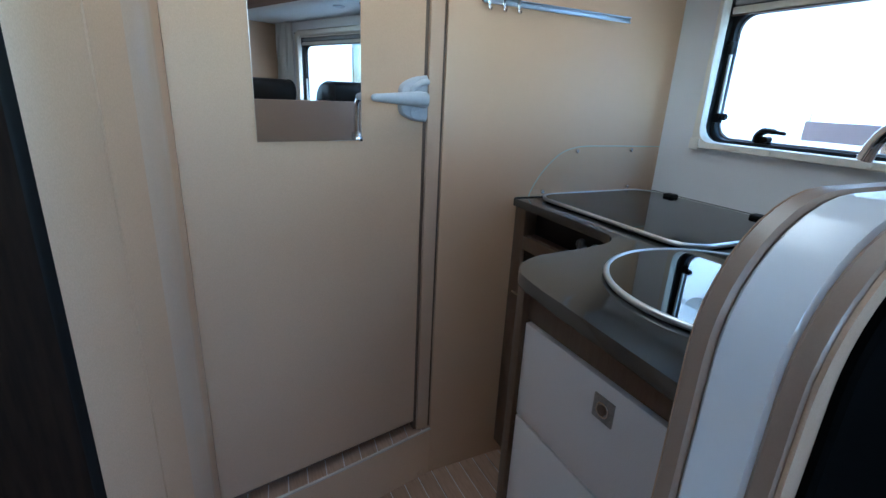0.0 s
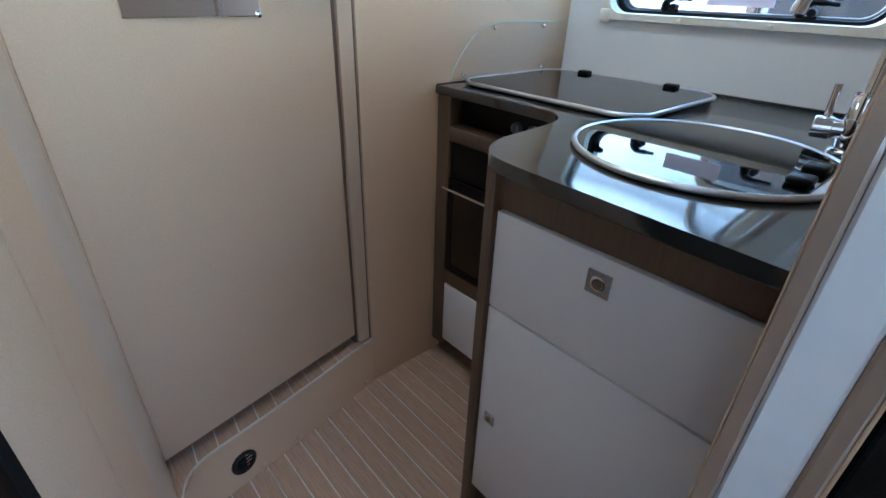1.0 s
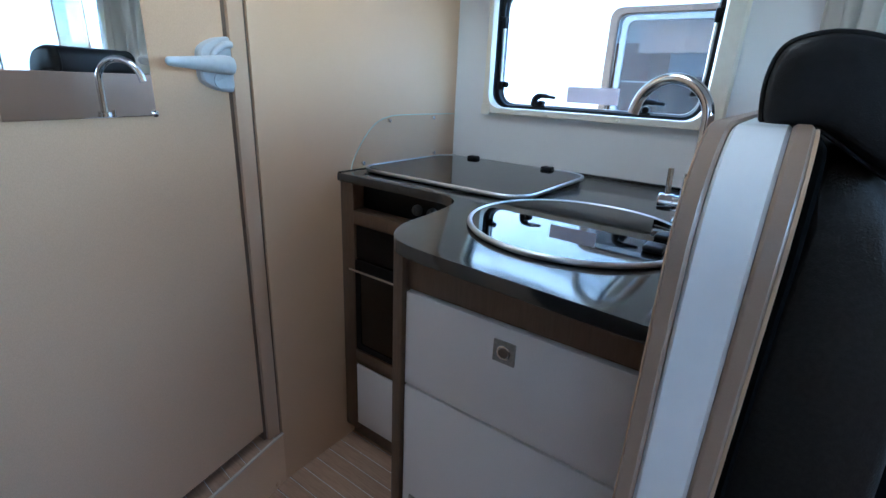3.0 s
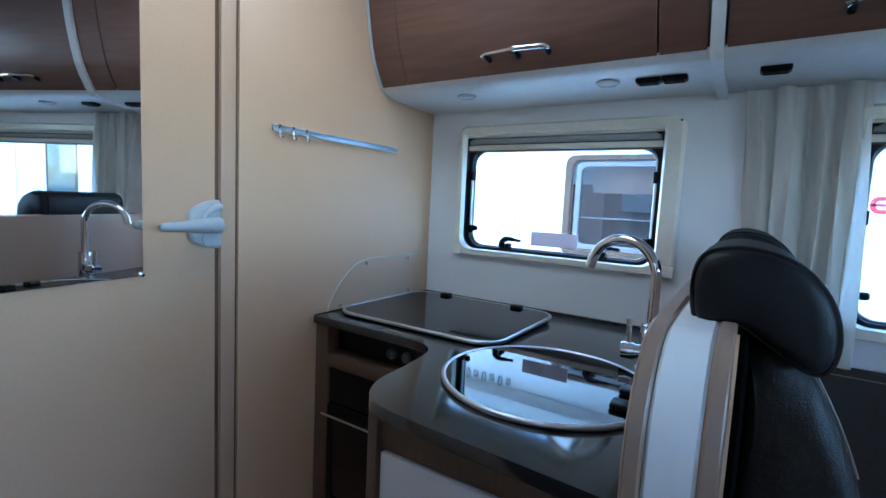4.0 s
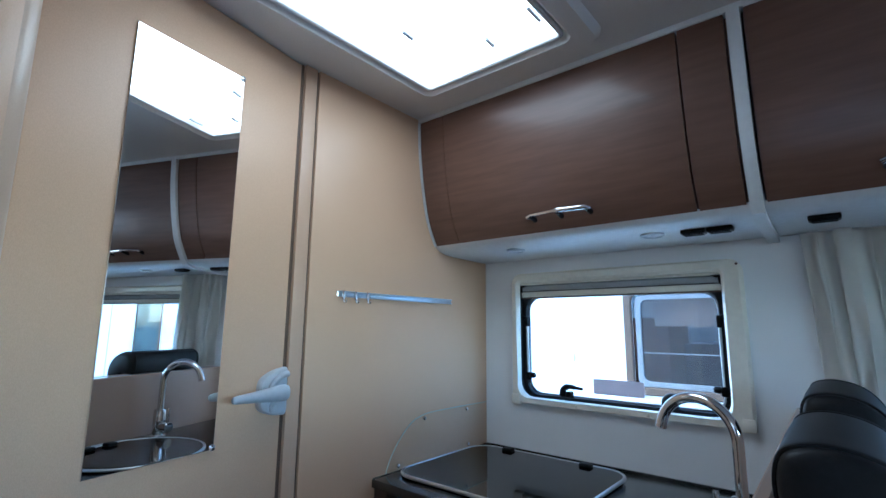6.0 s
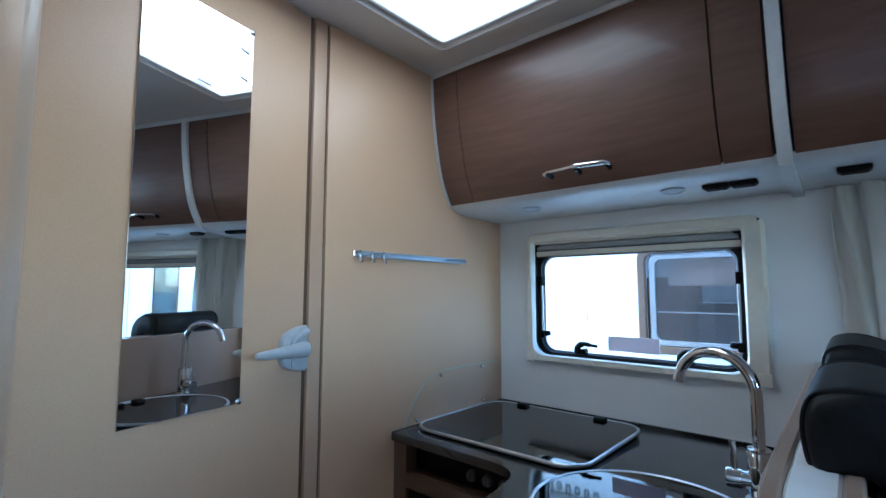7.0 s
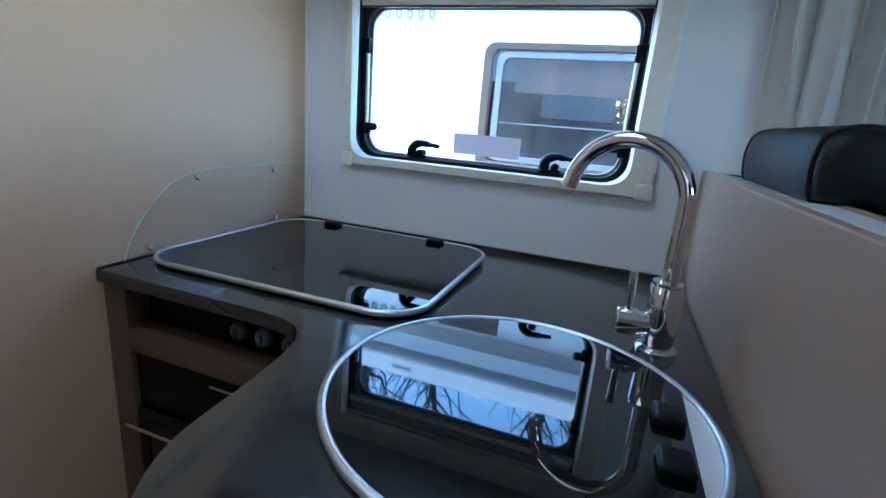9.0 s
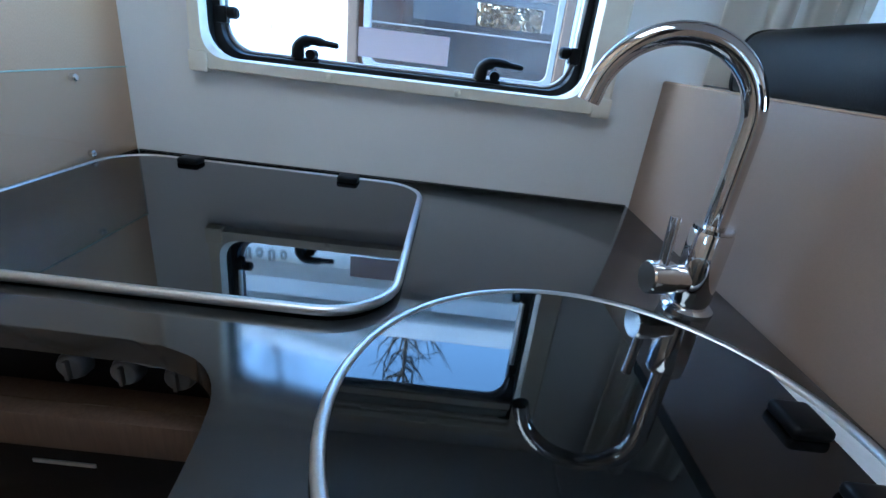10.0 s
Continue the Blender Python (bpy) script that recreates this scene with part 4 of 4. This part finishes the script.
# ---- windows ----
def window(n, o, outer, label):
    y0, y1, z0, z1 = o
    zt = z1 - 0.036
    w = thing(f"window_{n}", label, "window", (WX, (y0 + y1) / 2, z0), kind="structure")
    oy0, oy1, oz0, oz1 = outer
    frame_ring("window_frame", rrect(oy0, oy1, oz0, oz1, [0.035, 0.035, 0.006, 0.006], 6), rrect(y0 + 0.003, y1 - 0.003, z0 + 0.012, z1 - 0.004, [0.012, 0.012, 0.05, 0.05], 6), "x", WX - 0.0005, WX - 0.022, CREAM, w, "cream plastic inner frame", soft=0.009)
    for fy in (oy0 + 0.016, oy1 - 0.016):
        box("frame_foot", WX - 0.026, WX - 0.001, fy - 0.0165, fy + 0.0165, oz0 - 0.004, oz0 + 0.03, CREAM, w, bevel=0.004)
    frame_ring("reveal", rrect(y0 + 0.0002, y1 - 0.0002, z0 + 0.0002, z1 - 0.0002, 0.0005, 6), rrect(y0 + 0.005, y1 - 0.005, z0 + 0.005, z1 - 0.005, 0.05, 6), "x", WX + 0.0300, WX + 0.0010, RUBBER, w, soft=0.001)
    frame_ring("rubber_seal", rrect(y0 + 0.0055, y1 - 0.0055, z0 + 0.006, zt, 0.002, 8), rrect(y0 + 0.019, y1 - 0.019, z0 + 0.020, zt - 0.018, 0.046, 8), "x", WX + 0.0325, WX + 0.0150, RUBBER, w, "black rubber seal", soft=0.003)
    frame_ring("pane_edge", rrect(y0 + 0.019, y1 - 0.019, z0 + 0.020, zt - 0.018, 0.046, 8), rrect(y0 + 0.0255, y1 - 0.0255, z0 + 0.0265, zt - 0.0235, 0.043, 8), "x", WX + 0.0340, WX + 0.0300, BLINDGREY, w, "grey moulded pane edge", soft=0.002)
    p = prism("pane", rrect(y0 + 0.022, y1 - 0.022, z0 + 0.022, zt - 0.019, 0.046, 8), "x", WX + 0.0345, WX + 0.0365, GLASS, w, "clear acrylic pane")
    p.visible_shadow = False
    # rolled blinds in their case
    box("blind_case", WX - 0.004, WX + 0.0140, y0 + 0.004, y1 - 0.004, z1 - 0.012, z1 - 0.004, CREAM, w, bevel=0.003)
    bl = box("blind_rail", WX + 0.0010, WX + 0.0100, y0 + 0.006, y1 - 0.006, z1 - 0.034, z1 - 0.0135, BLINDGREY, w, "grey rolled blind", bevel=0.006, segments=3)
    box("fly_screen_rail", WX + 0.0015, WX + 0.0110, y0 + 0.006, y1 - 0.006, z1 - 0.056, z1 - 0.0365, CREAM, w, bevel=0.004)
    box("brush_strip", WX + 0.0030, WX + 0.0090, y0 + 0.006, y1 - 0.006, z1 - 0.060, z1 - 0.056, GROOVE, w, bevel=0)
    box("pull_tab", WX - 0.008, WX + 0.0015, (y0 + y1) / 2 - 0.03, (y0 + y1) / 2 + 0.03, z1 - 0.010, z1 - 0.003, CREAM, bl, bevel=0.002)
    box("blind_backing", WX + 0.0115, WX + 0.014, y0 + 0.004, y1 - 0.004, z1 - 0.059, z1 - 0.002, RUBBER, w, bevel=0)
    box("head_board", WX + 0.0145, WX + 0.033, y0 + 0.004, y1 - 0.004, zt + 0.0005, z1 - 0.002, RUBBER, w, bevel=0)
    # handles along the lower edge
    for hy in (y0 + 0.25 * (y1 - y0), y0 + 0.75 * (y1 - y0)):
        b = box("catch_base", WX + 0.0200, WX + 0.0310, hy - 0.022, hy + 0.022, z0 + 0.012, z0 + 0.026, BLACKPLASTIC, w, "black window catch", bevel=0.003)
        bm = bmesh.new()
        add_tube(bm, spline([(WX + 0.0240, hy + 0.016, z0 + 0.024), (WX + 0.0225, hy + 0.012, z0 + 0.046), (WX + 0.0215, hy - 0.008, z0 + 0.055), (WX + 0.0200, hy - 0.034, z0 + 0.053), (WX + 0.0190, hy - 0.058, z0 + 0.051)], 4), [0.012] * 4 + [0.0105] * 4 + [0.008] * 4 + [0.0055] * 4 + [0.004], 8)
        put("catch_lever", bm, BLACKPLASTIC, b, smooth=60)
        lathe("catch_pivot", [(0.009, -0.012), (0.009, 0.012), (0.005, 0.014)], (WX + 0.0230, hy - 0.010, z0 + 0.032), BLACKPLASTIC, b, sides=12, axis="x")
    # stays at both sides
    for sy, sg in ((y0 + 0.020, 1), (y1 - 0.020, -1)):
        st = tube("stay", [(WX + 0.0200, sy, z0 + 0.085), (WX + 0.0170, sy, z0 + 0.265)], 0.0050, STAYGREY, w, "telescopic aluminium stay", sides=10)
        box("stay_bracket", WX + 0.0090, WX + 0.0280, sy - 0.007, sy + 0.007, z0 + 0.255, z0 + 0.290, BLACKPLASTIC, st, bevel=0.003)
        box("bracket_arm", WX + 0.0100, WX + 0.0200, sy - 0.007 - 0.012 * sg, sy + 0.007 - 0.012 * sg, z0 + 0.280, z0 + 0.292, BLACKPLASTIC, st, bevel=0.002)
        k = box("stay_joint", WX + 0.0120, WX + 0.0300, sy - 0.010, sy + 0.010, z0 + 0.066, z0 + 0.094, BLACKPLASTIC, st, bevel=0.004)
        lathe("stay_screw", [(0.006, 0.0), (0.010, sg * 0.004), (0.010, sg * 0.016), (0.007, sg * 0.020)], (WX + 0.0180, sy + sg * 0.008, z0 + 0.084), BLACKPLASTIC, k, sides=12, axis="y")
    for cz in (oz0 + 0.014, oz1 - 0.016):
        lathe("frame_screw", [(0.0035, 0.0), (0.0035, -0.002), (0.002, -0.003)], (WX - 0.0215, oy0 + 0.012, cz), GROOVE, w, sides=10, axis="x")
    for cy in (y0 + 0.33 * (y1 - y0), y0 + 0.67 * (y1 - y0)):
        lathe("screw_cover", [(0.006, 0.0), (0.006, -0.003), (0.003, -0.0045)], (WX - 0.021, cy, oz0 + 0.010), CREAM, w, sides=12, axis="x")
    return w


window(1, WIN1, (0.2945, 1.0245, 1.080, 1.5345), "closed acrylic kitchen window with cream frame and rolled blind")
window(2, WIN2, (-0.845, -0.045, 0.982, 1.535), "closed acrylic side window with cream frame and rolled blind")
sticker = thing("window_label", "pale pink paper label stuck on the window pane", "label", (1.342, 0.665, 1.128))
box("sheet", 1.3425, 1.3440, 0.585, 0.746, 1.129, 1.177, PAPER, sticker, bevel=0)

# ---- curtain ----
curtain = thing("curtain", "sheer white gathered curtain beside the window", "curtain", (1.27, 0.06, 0.91), "curtains of the side window")
bm = bmesh.new()
NU, NV = 170, 18
grid = []
for j in range(NV + 1):
    v = j / NV
    z = 1.588 - v * 0.678
    row = []
    for i in range(NU + 1):
        u = i / NU
        ya, yb = 0.160 - 0.055 * v + 0.03 * v * v, -0.085 - 0.02 * v
        y = ya + (yb - ya) * u + 0.008 * math.sin(u * 47 + 2.5 * v)
        pinch = 0.35 + 0.65 * min(1, v * 3.2)
        pleat = math.sin(u * 29 + 1.6 * math.sin(2.2 * v + 6 * u))
        x = 1.284 + pinch * (0.011 * pleat + 0.006 * math.sin(u * 53 + 2.2 * math.sin(3 * u + v))) + 0.009 * math.sin(u * 13 + 1.7 * v) + 0.004 * math.sin(u * 71 - 4 * v) * (1 - 0.5 * v)
        row.append(bm.verts.new((x, y, z)))
    grid.append(row)
for a, b in zip(grid, grid[1:]):
    for i in range(NU):
        bm.faces.new((a[i], a[i + 1], b[i + 1], b[i]))
bmesh.ops.solidify(bm, geom=bm.faces[:], thickness=0.0008)
put("cloth", bm, CURTAIN, curtain, smooth=80)
tube("header_rail", [(1.284, 0.165, 1.5845), (1.284, -0.09, 1.5845)], 0.0025, WHITE, curtain, sides=8)
copy_thing(curtain, Matrix.Translation((1.27, -0.945, 0.91)) @ Matrix.Diagonal((1, 0.68, 1, 1)))

# ---- outside ----
tagged(join_boxes("ground", [(-400, 400, -400, 400, -0.75, -0.70)], GRAVEL), "grey gravel yard", "ground", kind="structure")
NX = 2.40
neighbour = thing("neighbour_motorhome", "white motorhome parked close alongside with window and awning", "motorhome", (3.3, 0.5, -0.7))
NW = (0.19, 0.965, 1.04, 1.53)
join_boxes("side_wall", pierced(NX, NX + 0.04, -3.2, 4.0, -0.4, 2.0, [NW]), BODYWHITE, neighbour, "white side wall")
join_boxes("far_wall", pierced(NX + 2.1, NX + 2.14, -3.2, 4.0, -0.4, 2.0, [(-0.06, 0.46, 1.19, 1.50)]), BODYWHITE, neighbour)
# gap in the roof is added, so that skylight brightens the interior
join_boxes("body_roof", [(NX, NX + 0.30, -3.2, 4.0, 2.0, 2.04), (NX + 1.30, NX + 2.14, -3.2, 4.0, 2.0, 2.04), (NX + 0.30, NX + 1.30, -3.2, -0.2, 2.0, 2.04), (NX + 0.30, NX + 1.30, 1.1, 4.0, 2.0, 2.04)], BODYWHITE, neighbour, "white roof with an unseen gap added to light the inside")
join_boxes("body_floor", [(NX, NX + 2.14, -3.2, 4.0, -0.44, -0.40)], GREYSTRIPE, neighbour)
for ey in (-3.24, 4.0):
    join_boxes("end_wall", [(NX, NX + 2.14, ey, ey + 0.04, -0.44, 2.04)], BODYWHITE, neighbour)
nwin = frame_ring("window_frame", rrect(0.155, 0.996, 1.005, 1.552, 0.05, 6), rrect(0.195, 0.955, 1.045, 1.522, 0.04, 6), "x", NX - 0.001, NX - 0.022, NFRAME, neighbour, "grey-brown outer window frame", soft=0.006)
frame_ring("pane_rim", rrect(0.196, 0.935, 1.047, 1.515, 0.04, 6), rrect(0.22, 0.905, 1.075, 1.49, 0.035, 6), "x", NX - 0.004, NX - 0.018, NRIM, nwin, soft=0.003)
np_ = prism("pane", rrect(0.20, 0.93, 1.05, 1.51, 0.04, 6), "x", NX - 0.008, NX - 0.004, TINTED, nwin)
np_.visible_shadow = False
join_boxes("inner_cupboard", [(NX + 0.08, NX + 0.5, 0.80, 1.4, -0.4, 1.40)], BROWNTRIM, neighbour, "brown cupboard behind the window")
join_boxes("inner_bench", [(NX + 0.35, NX + 1.2, -0.9, 0.79, -0.4, 1.26)], MAUVE, neighbour, "mauve seat back behind the window")
join_boxes("inner_blind", [(NX + 0.06, NX + 0.10, 0.205, 0.86, 1.355, 1.50)], WHITE, neighbour, "white half-drawn blind")
tube("window_bar", [(NX - 0.001, 0.21, 1.218), (NX - 0.001, 0.92, 1.218)], 0.004, GREYPLASTIC, nwin, sides=8)
# awning case with its arm roll, and body stripes in place of the maker's mark
aw = prism("awning_case", [(NX, 1.70), (NX - 0.05, 1.70), (NX - 0.10, 1.73), (NX - 0.11, 1.80), (NX - 0.08, 1.87), (NX, 2.04)], "y", -1.6, 1.62, WHITE, neighbour, "white awning case")
tube("awning_roll", [(NX - 0.088, -1.58, 1.845), (NX - 0.088, 1.54, 1.845)], 0.040, BLINDGREY, aw, "grey awning front rail", sides=16)
box("maker_plate", NX - 0.1125, NX - 0.1085, 1.20, 1.31, 1.915, 1.932, GREYSTRIPE, aw, bevel=0)
box("stripe", NX - 0.003, NX, -3.0, 3.8, 1.745, 1.775, GREYSTRIPE, neighbour, "grey body stripe", bevel=0)
for k in range(6):
    yk = 1.56 - 0.056 * k
    frame_ring("mark_shape", rrect(yk - 0.034, yk, 1.64, 1.69 if k % 2 else 1.71, 0.015, 3), rrect(yk - 0.021, yk - 0.013, 1.656, 1.674 if k % 2 else 1.694, 0.003, 3), "x", NX, NX - 0.002, GREYSTRIPE, neighbour, soft=0.0004)
frame_ring("red_mark", rrect(-0.38, -0.281, 1.301, 1.371, 0.03, 5), rrect(-0.358, -0.298, 1.317, 1.355, 0.016, 5), "x", NX, NX - 0.003, REDSTRIPE, neighbour, "red body decal", soft=0.0005)
box("red_dash", NX - 0.003, NX, -0.35, -0.285, 1.331, 1.341, REDSTRIPE, neighbour, bevel=0)
cab = frame_ring("cab_window_frame", rrect(-1.715, -1.440, 0.95, 1.62, 0.04, 5), rrect(-1.700, -1.455, 0.965, 1.605, 0.03, 5), "x", NX - 0.001, NX - 0.012, NFRAME, neighbour, soft=0.003)
prism("pane", rrect(-1.705, -1.450, 0.96, 1.61, 0.03, 5), "x", NX - 0.008, NX - 0.003, CABGLASS, cab, "dark reflecting cab glass")
box("door_seam", NX - 0.002, NX, -2.003, -1.997, 0.2, 1.9, GREYSTRIPE, neighbour, bevel=0)
box("service_flap", NX - 0.004, NX, 1.288, 1.306, 1.15, 1.205, WHITE, neighbour, bevel=0.001)

# bare trees behind
def bare_tree(at, h, seed):
    rnd = random.Random(seed)
    t = thing("bare_tree", "tall leafless tree with thin dark branches", "tree", at, "trees in the distance")
    bm = bmesh.new()
    root = Vector(at)
    trunk = [root + Vector((rnd.uniform(-.1, .1) * k, rnd.uniform(-.1, .1) * k, h * k / 6)) for k in range(7)]
    add_tube(bm, trunk, [0.14 - 0.019 * k for k in range(7)], 7)
    put("trunk", bm, BARK, t, smooth=60)
    bm = bmesh.new()
    for _ in range(44):
        k = rnd.uniform(2.6, 5.9)
        a = trunk[int(k)].lerp(trunk[int(k) + 1], k % 1)
        ang, ln = rnd.uniform(0, 6.28), rnd.uniform(0.9, 2.2) * (1.2 - k / 8)
        d = Vector((math.cos(ang), math.sin(ang), rnd.uniform(0.5, 1.3))).normalized()
        pts = [a + d * ln * q / 4 + Vector((rnd.uniform(-.1, .1), rnd.uniform(-.1, .1), 0.05 * q * q)) * (q > 0) for q in range(5)]
        add_tube(bm, pts, [0.04, 0.03, 0.022, 0.014, 0.006], 5)
        for _ in range(4):
            q = rnd.randint(1, 3)
            e = Vector((rnd.uniform(-1, 1), rnd.uniform(-1, 1), rnd.uniform(0.2, 1.0))).normalized() * ln * 0.45
            add_tube(bm, [pts[q], pts[q] + e * 0.5 + Vector((0, 0, .03)), pts[q] + e], [0.013, 0.009, 0.004], 4)
    put("branches", bm, BARK, t, smooth=60)


for k, (tx, ty) in enumerate([(7.6, 4.2), (8.3, 5.6), (7.9, 7.0), (9.0, 8.2), (8.8, 3.1), (9.6, 9.8), (10.5, 6.3), (9.8, 1.2)]):
    bare_tree((tx, ty, -0.7), 8.6 + (k * 37 % 5) * 0.5, 11 + k)

# yellow shrub seen through the neighbour
shrub = thing("autumn_shrub", "dense shrub with yellow autumn leaves", "shrub", (6.5, 0.0, -0.7))
rnd = random.Random(5)
bm = bmesh.new()
for k in range(7):
    a = 0.9 * k
    add_tube(bm, [(6.5, 0.0, -0.7), (6.5 + 0.4 * math.cos(a), 0.6 * math.sin(a), 0.6), (6.5 + 0.7 * math.cos(a), 1.2 * math.sin(a), 1.9)], [0.04, 0.025, 0.008], 5)
put("stems", bm, BARK, shrub, smooth=60)
bm = bmesh.new()
for _ in range(9000):
    c = Vector((6.5 + rnd.gauss(0, 0.4), rnd.gauss(0, 0.75), 1.15 + rnd.gauss(0, 0.5)))
    u = Vector((rnd.gauss(0, 1), rnd.gauss(0, 1), rnd.gauss(0, 1))).normalized() * 0.042
    w = u.orthogonal().normalized() * 0.026
    bm.faces.new([bm.verts.new(c + q) for q in (u, w, -u, -w)])
put("leaves", bm, LEAF, shrub)

# ---- floor planks and sill tiles ----
PW, GAP = 0.0518, 0.0036
plank_me = []
for v in range(3):
    bm = bmesh.new()
    a, b = -PW / 2 + GAP / 2, PW / 2 - GAP / 2
    ys = (-1.9, 1.36)
    rows = [[(a, y, 0.0), (a, y, 0.0022), (a + 0.001, y, 0.003), (b - 0.001, y, 0.003), (b, y, 0.0022), (b, y, 0.0)] for y in (ys[0], -0.8 + 0.1 * v, 0.3, ys[1])]
    add_loft(bm, rows)
    bmesh.ops.recalc_face_normals(bm, faces=bm.faces)
    me = bpy.data.meshes.new("plank")
    bm.to_mesh(me)
    bm.free()
    me.materials.append(DECK)
    plank_me.append(me)
for k in range(-18, 25):
    p = new("plank", plank_me[k % 3])
    p.parent = FLOOR
    p.location = (0.0299 + PW * k, 0, 0)
for k in range(12):
    xa, xb = min(0.508, 0.5322 - 0.0524 * k - 0.0014), 0.5322 - 0.0524 * (k + 1) + 0.0014
    sx = 0.012
    q = [(xa, front_y(min(xa, 0.508)) + 0.004), (xb, front_y(xb) + 0.004), (xb + sx * 0.6, door_y(xb) + 0.045), (xa + sx * 0.6, door_y(xa) + 0.045)]
    prism("tile", q, "z", 0.1765, 0.1795, DECK, SILL)
prism("tile", [(-0.0935, front_y(-0.093) + 0.004), (-0.12, 0.94), (-0.135, 1.075), (-0.09, door_y(-0.094) + 0.045)], "z", 0.1765, 0.1795, DECK, SILL)
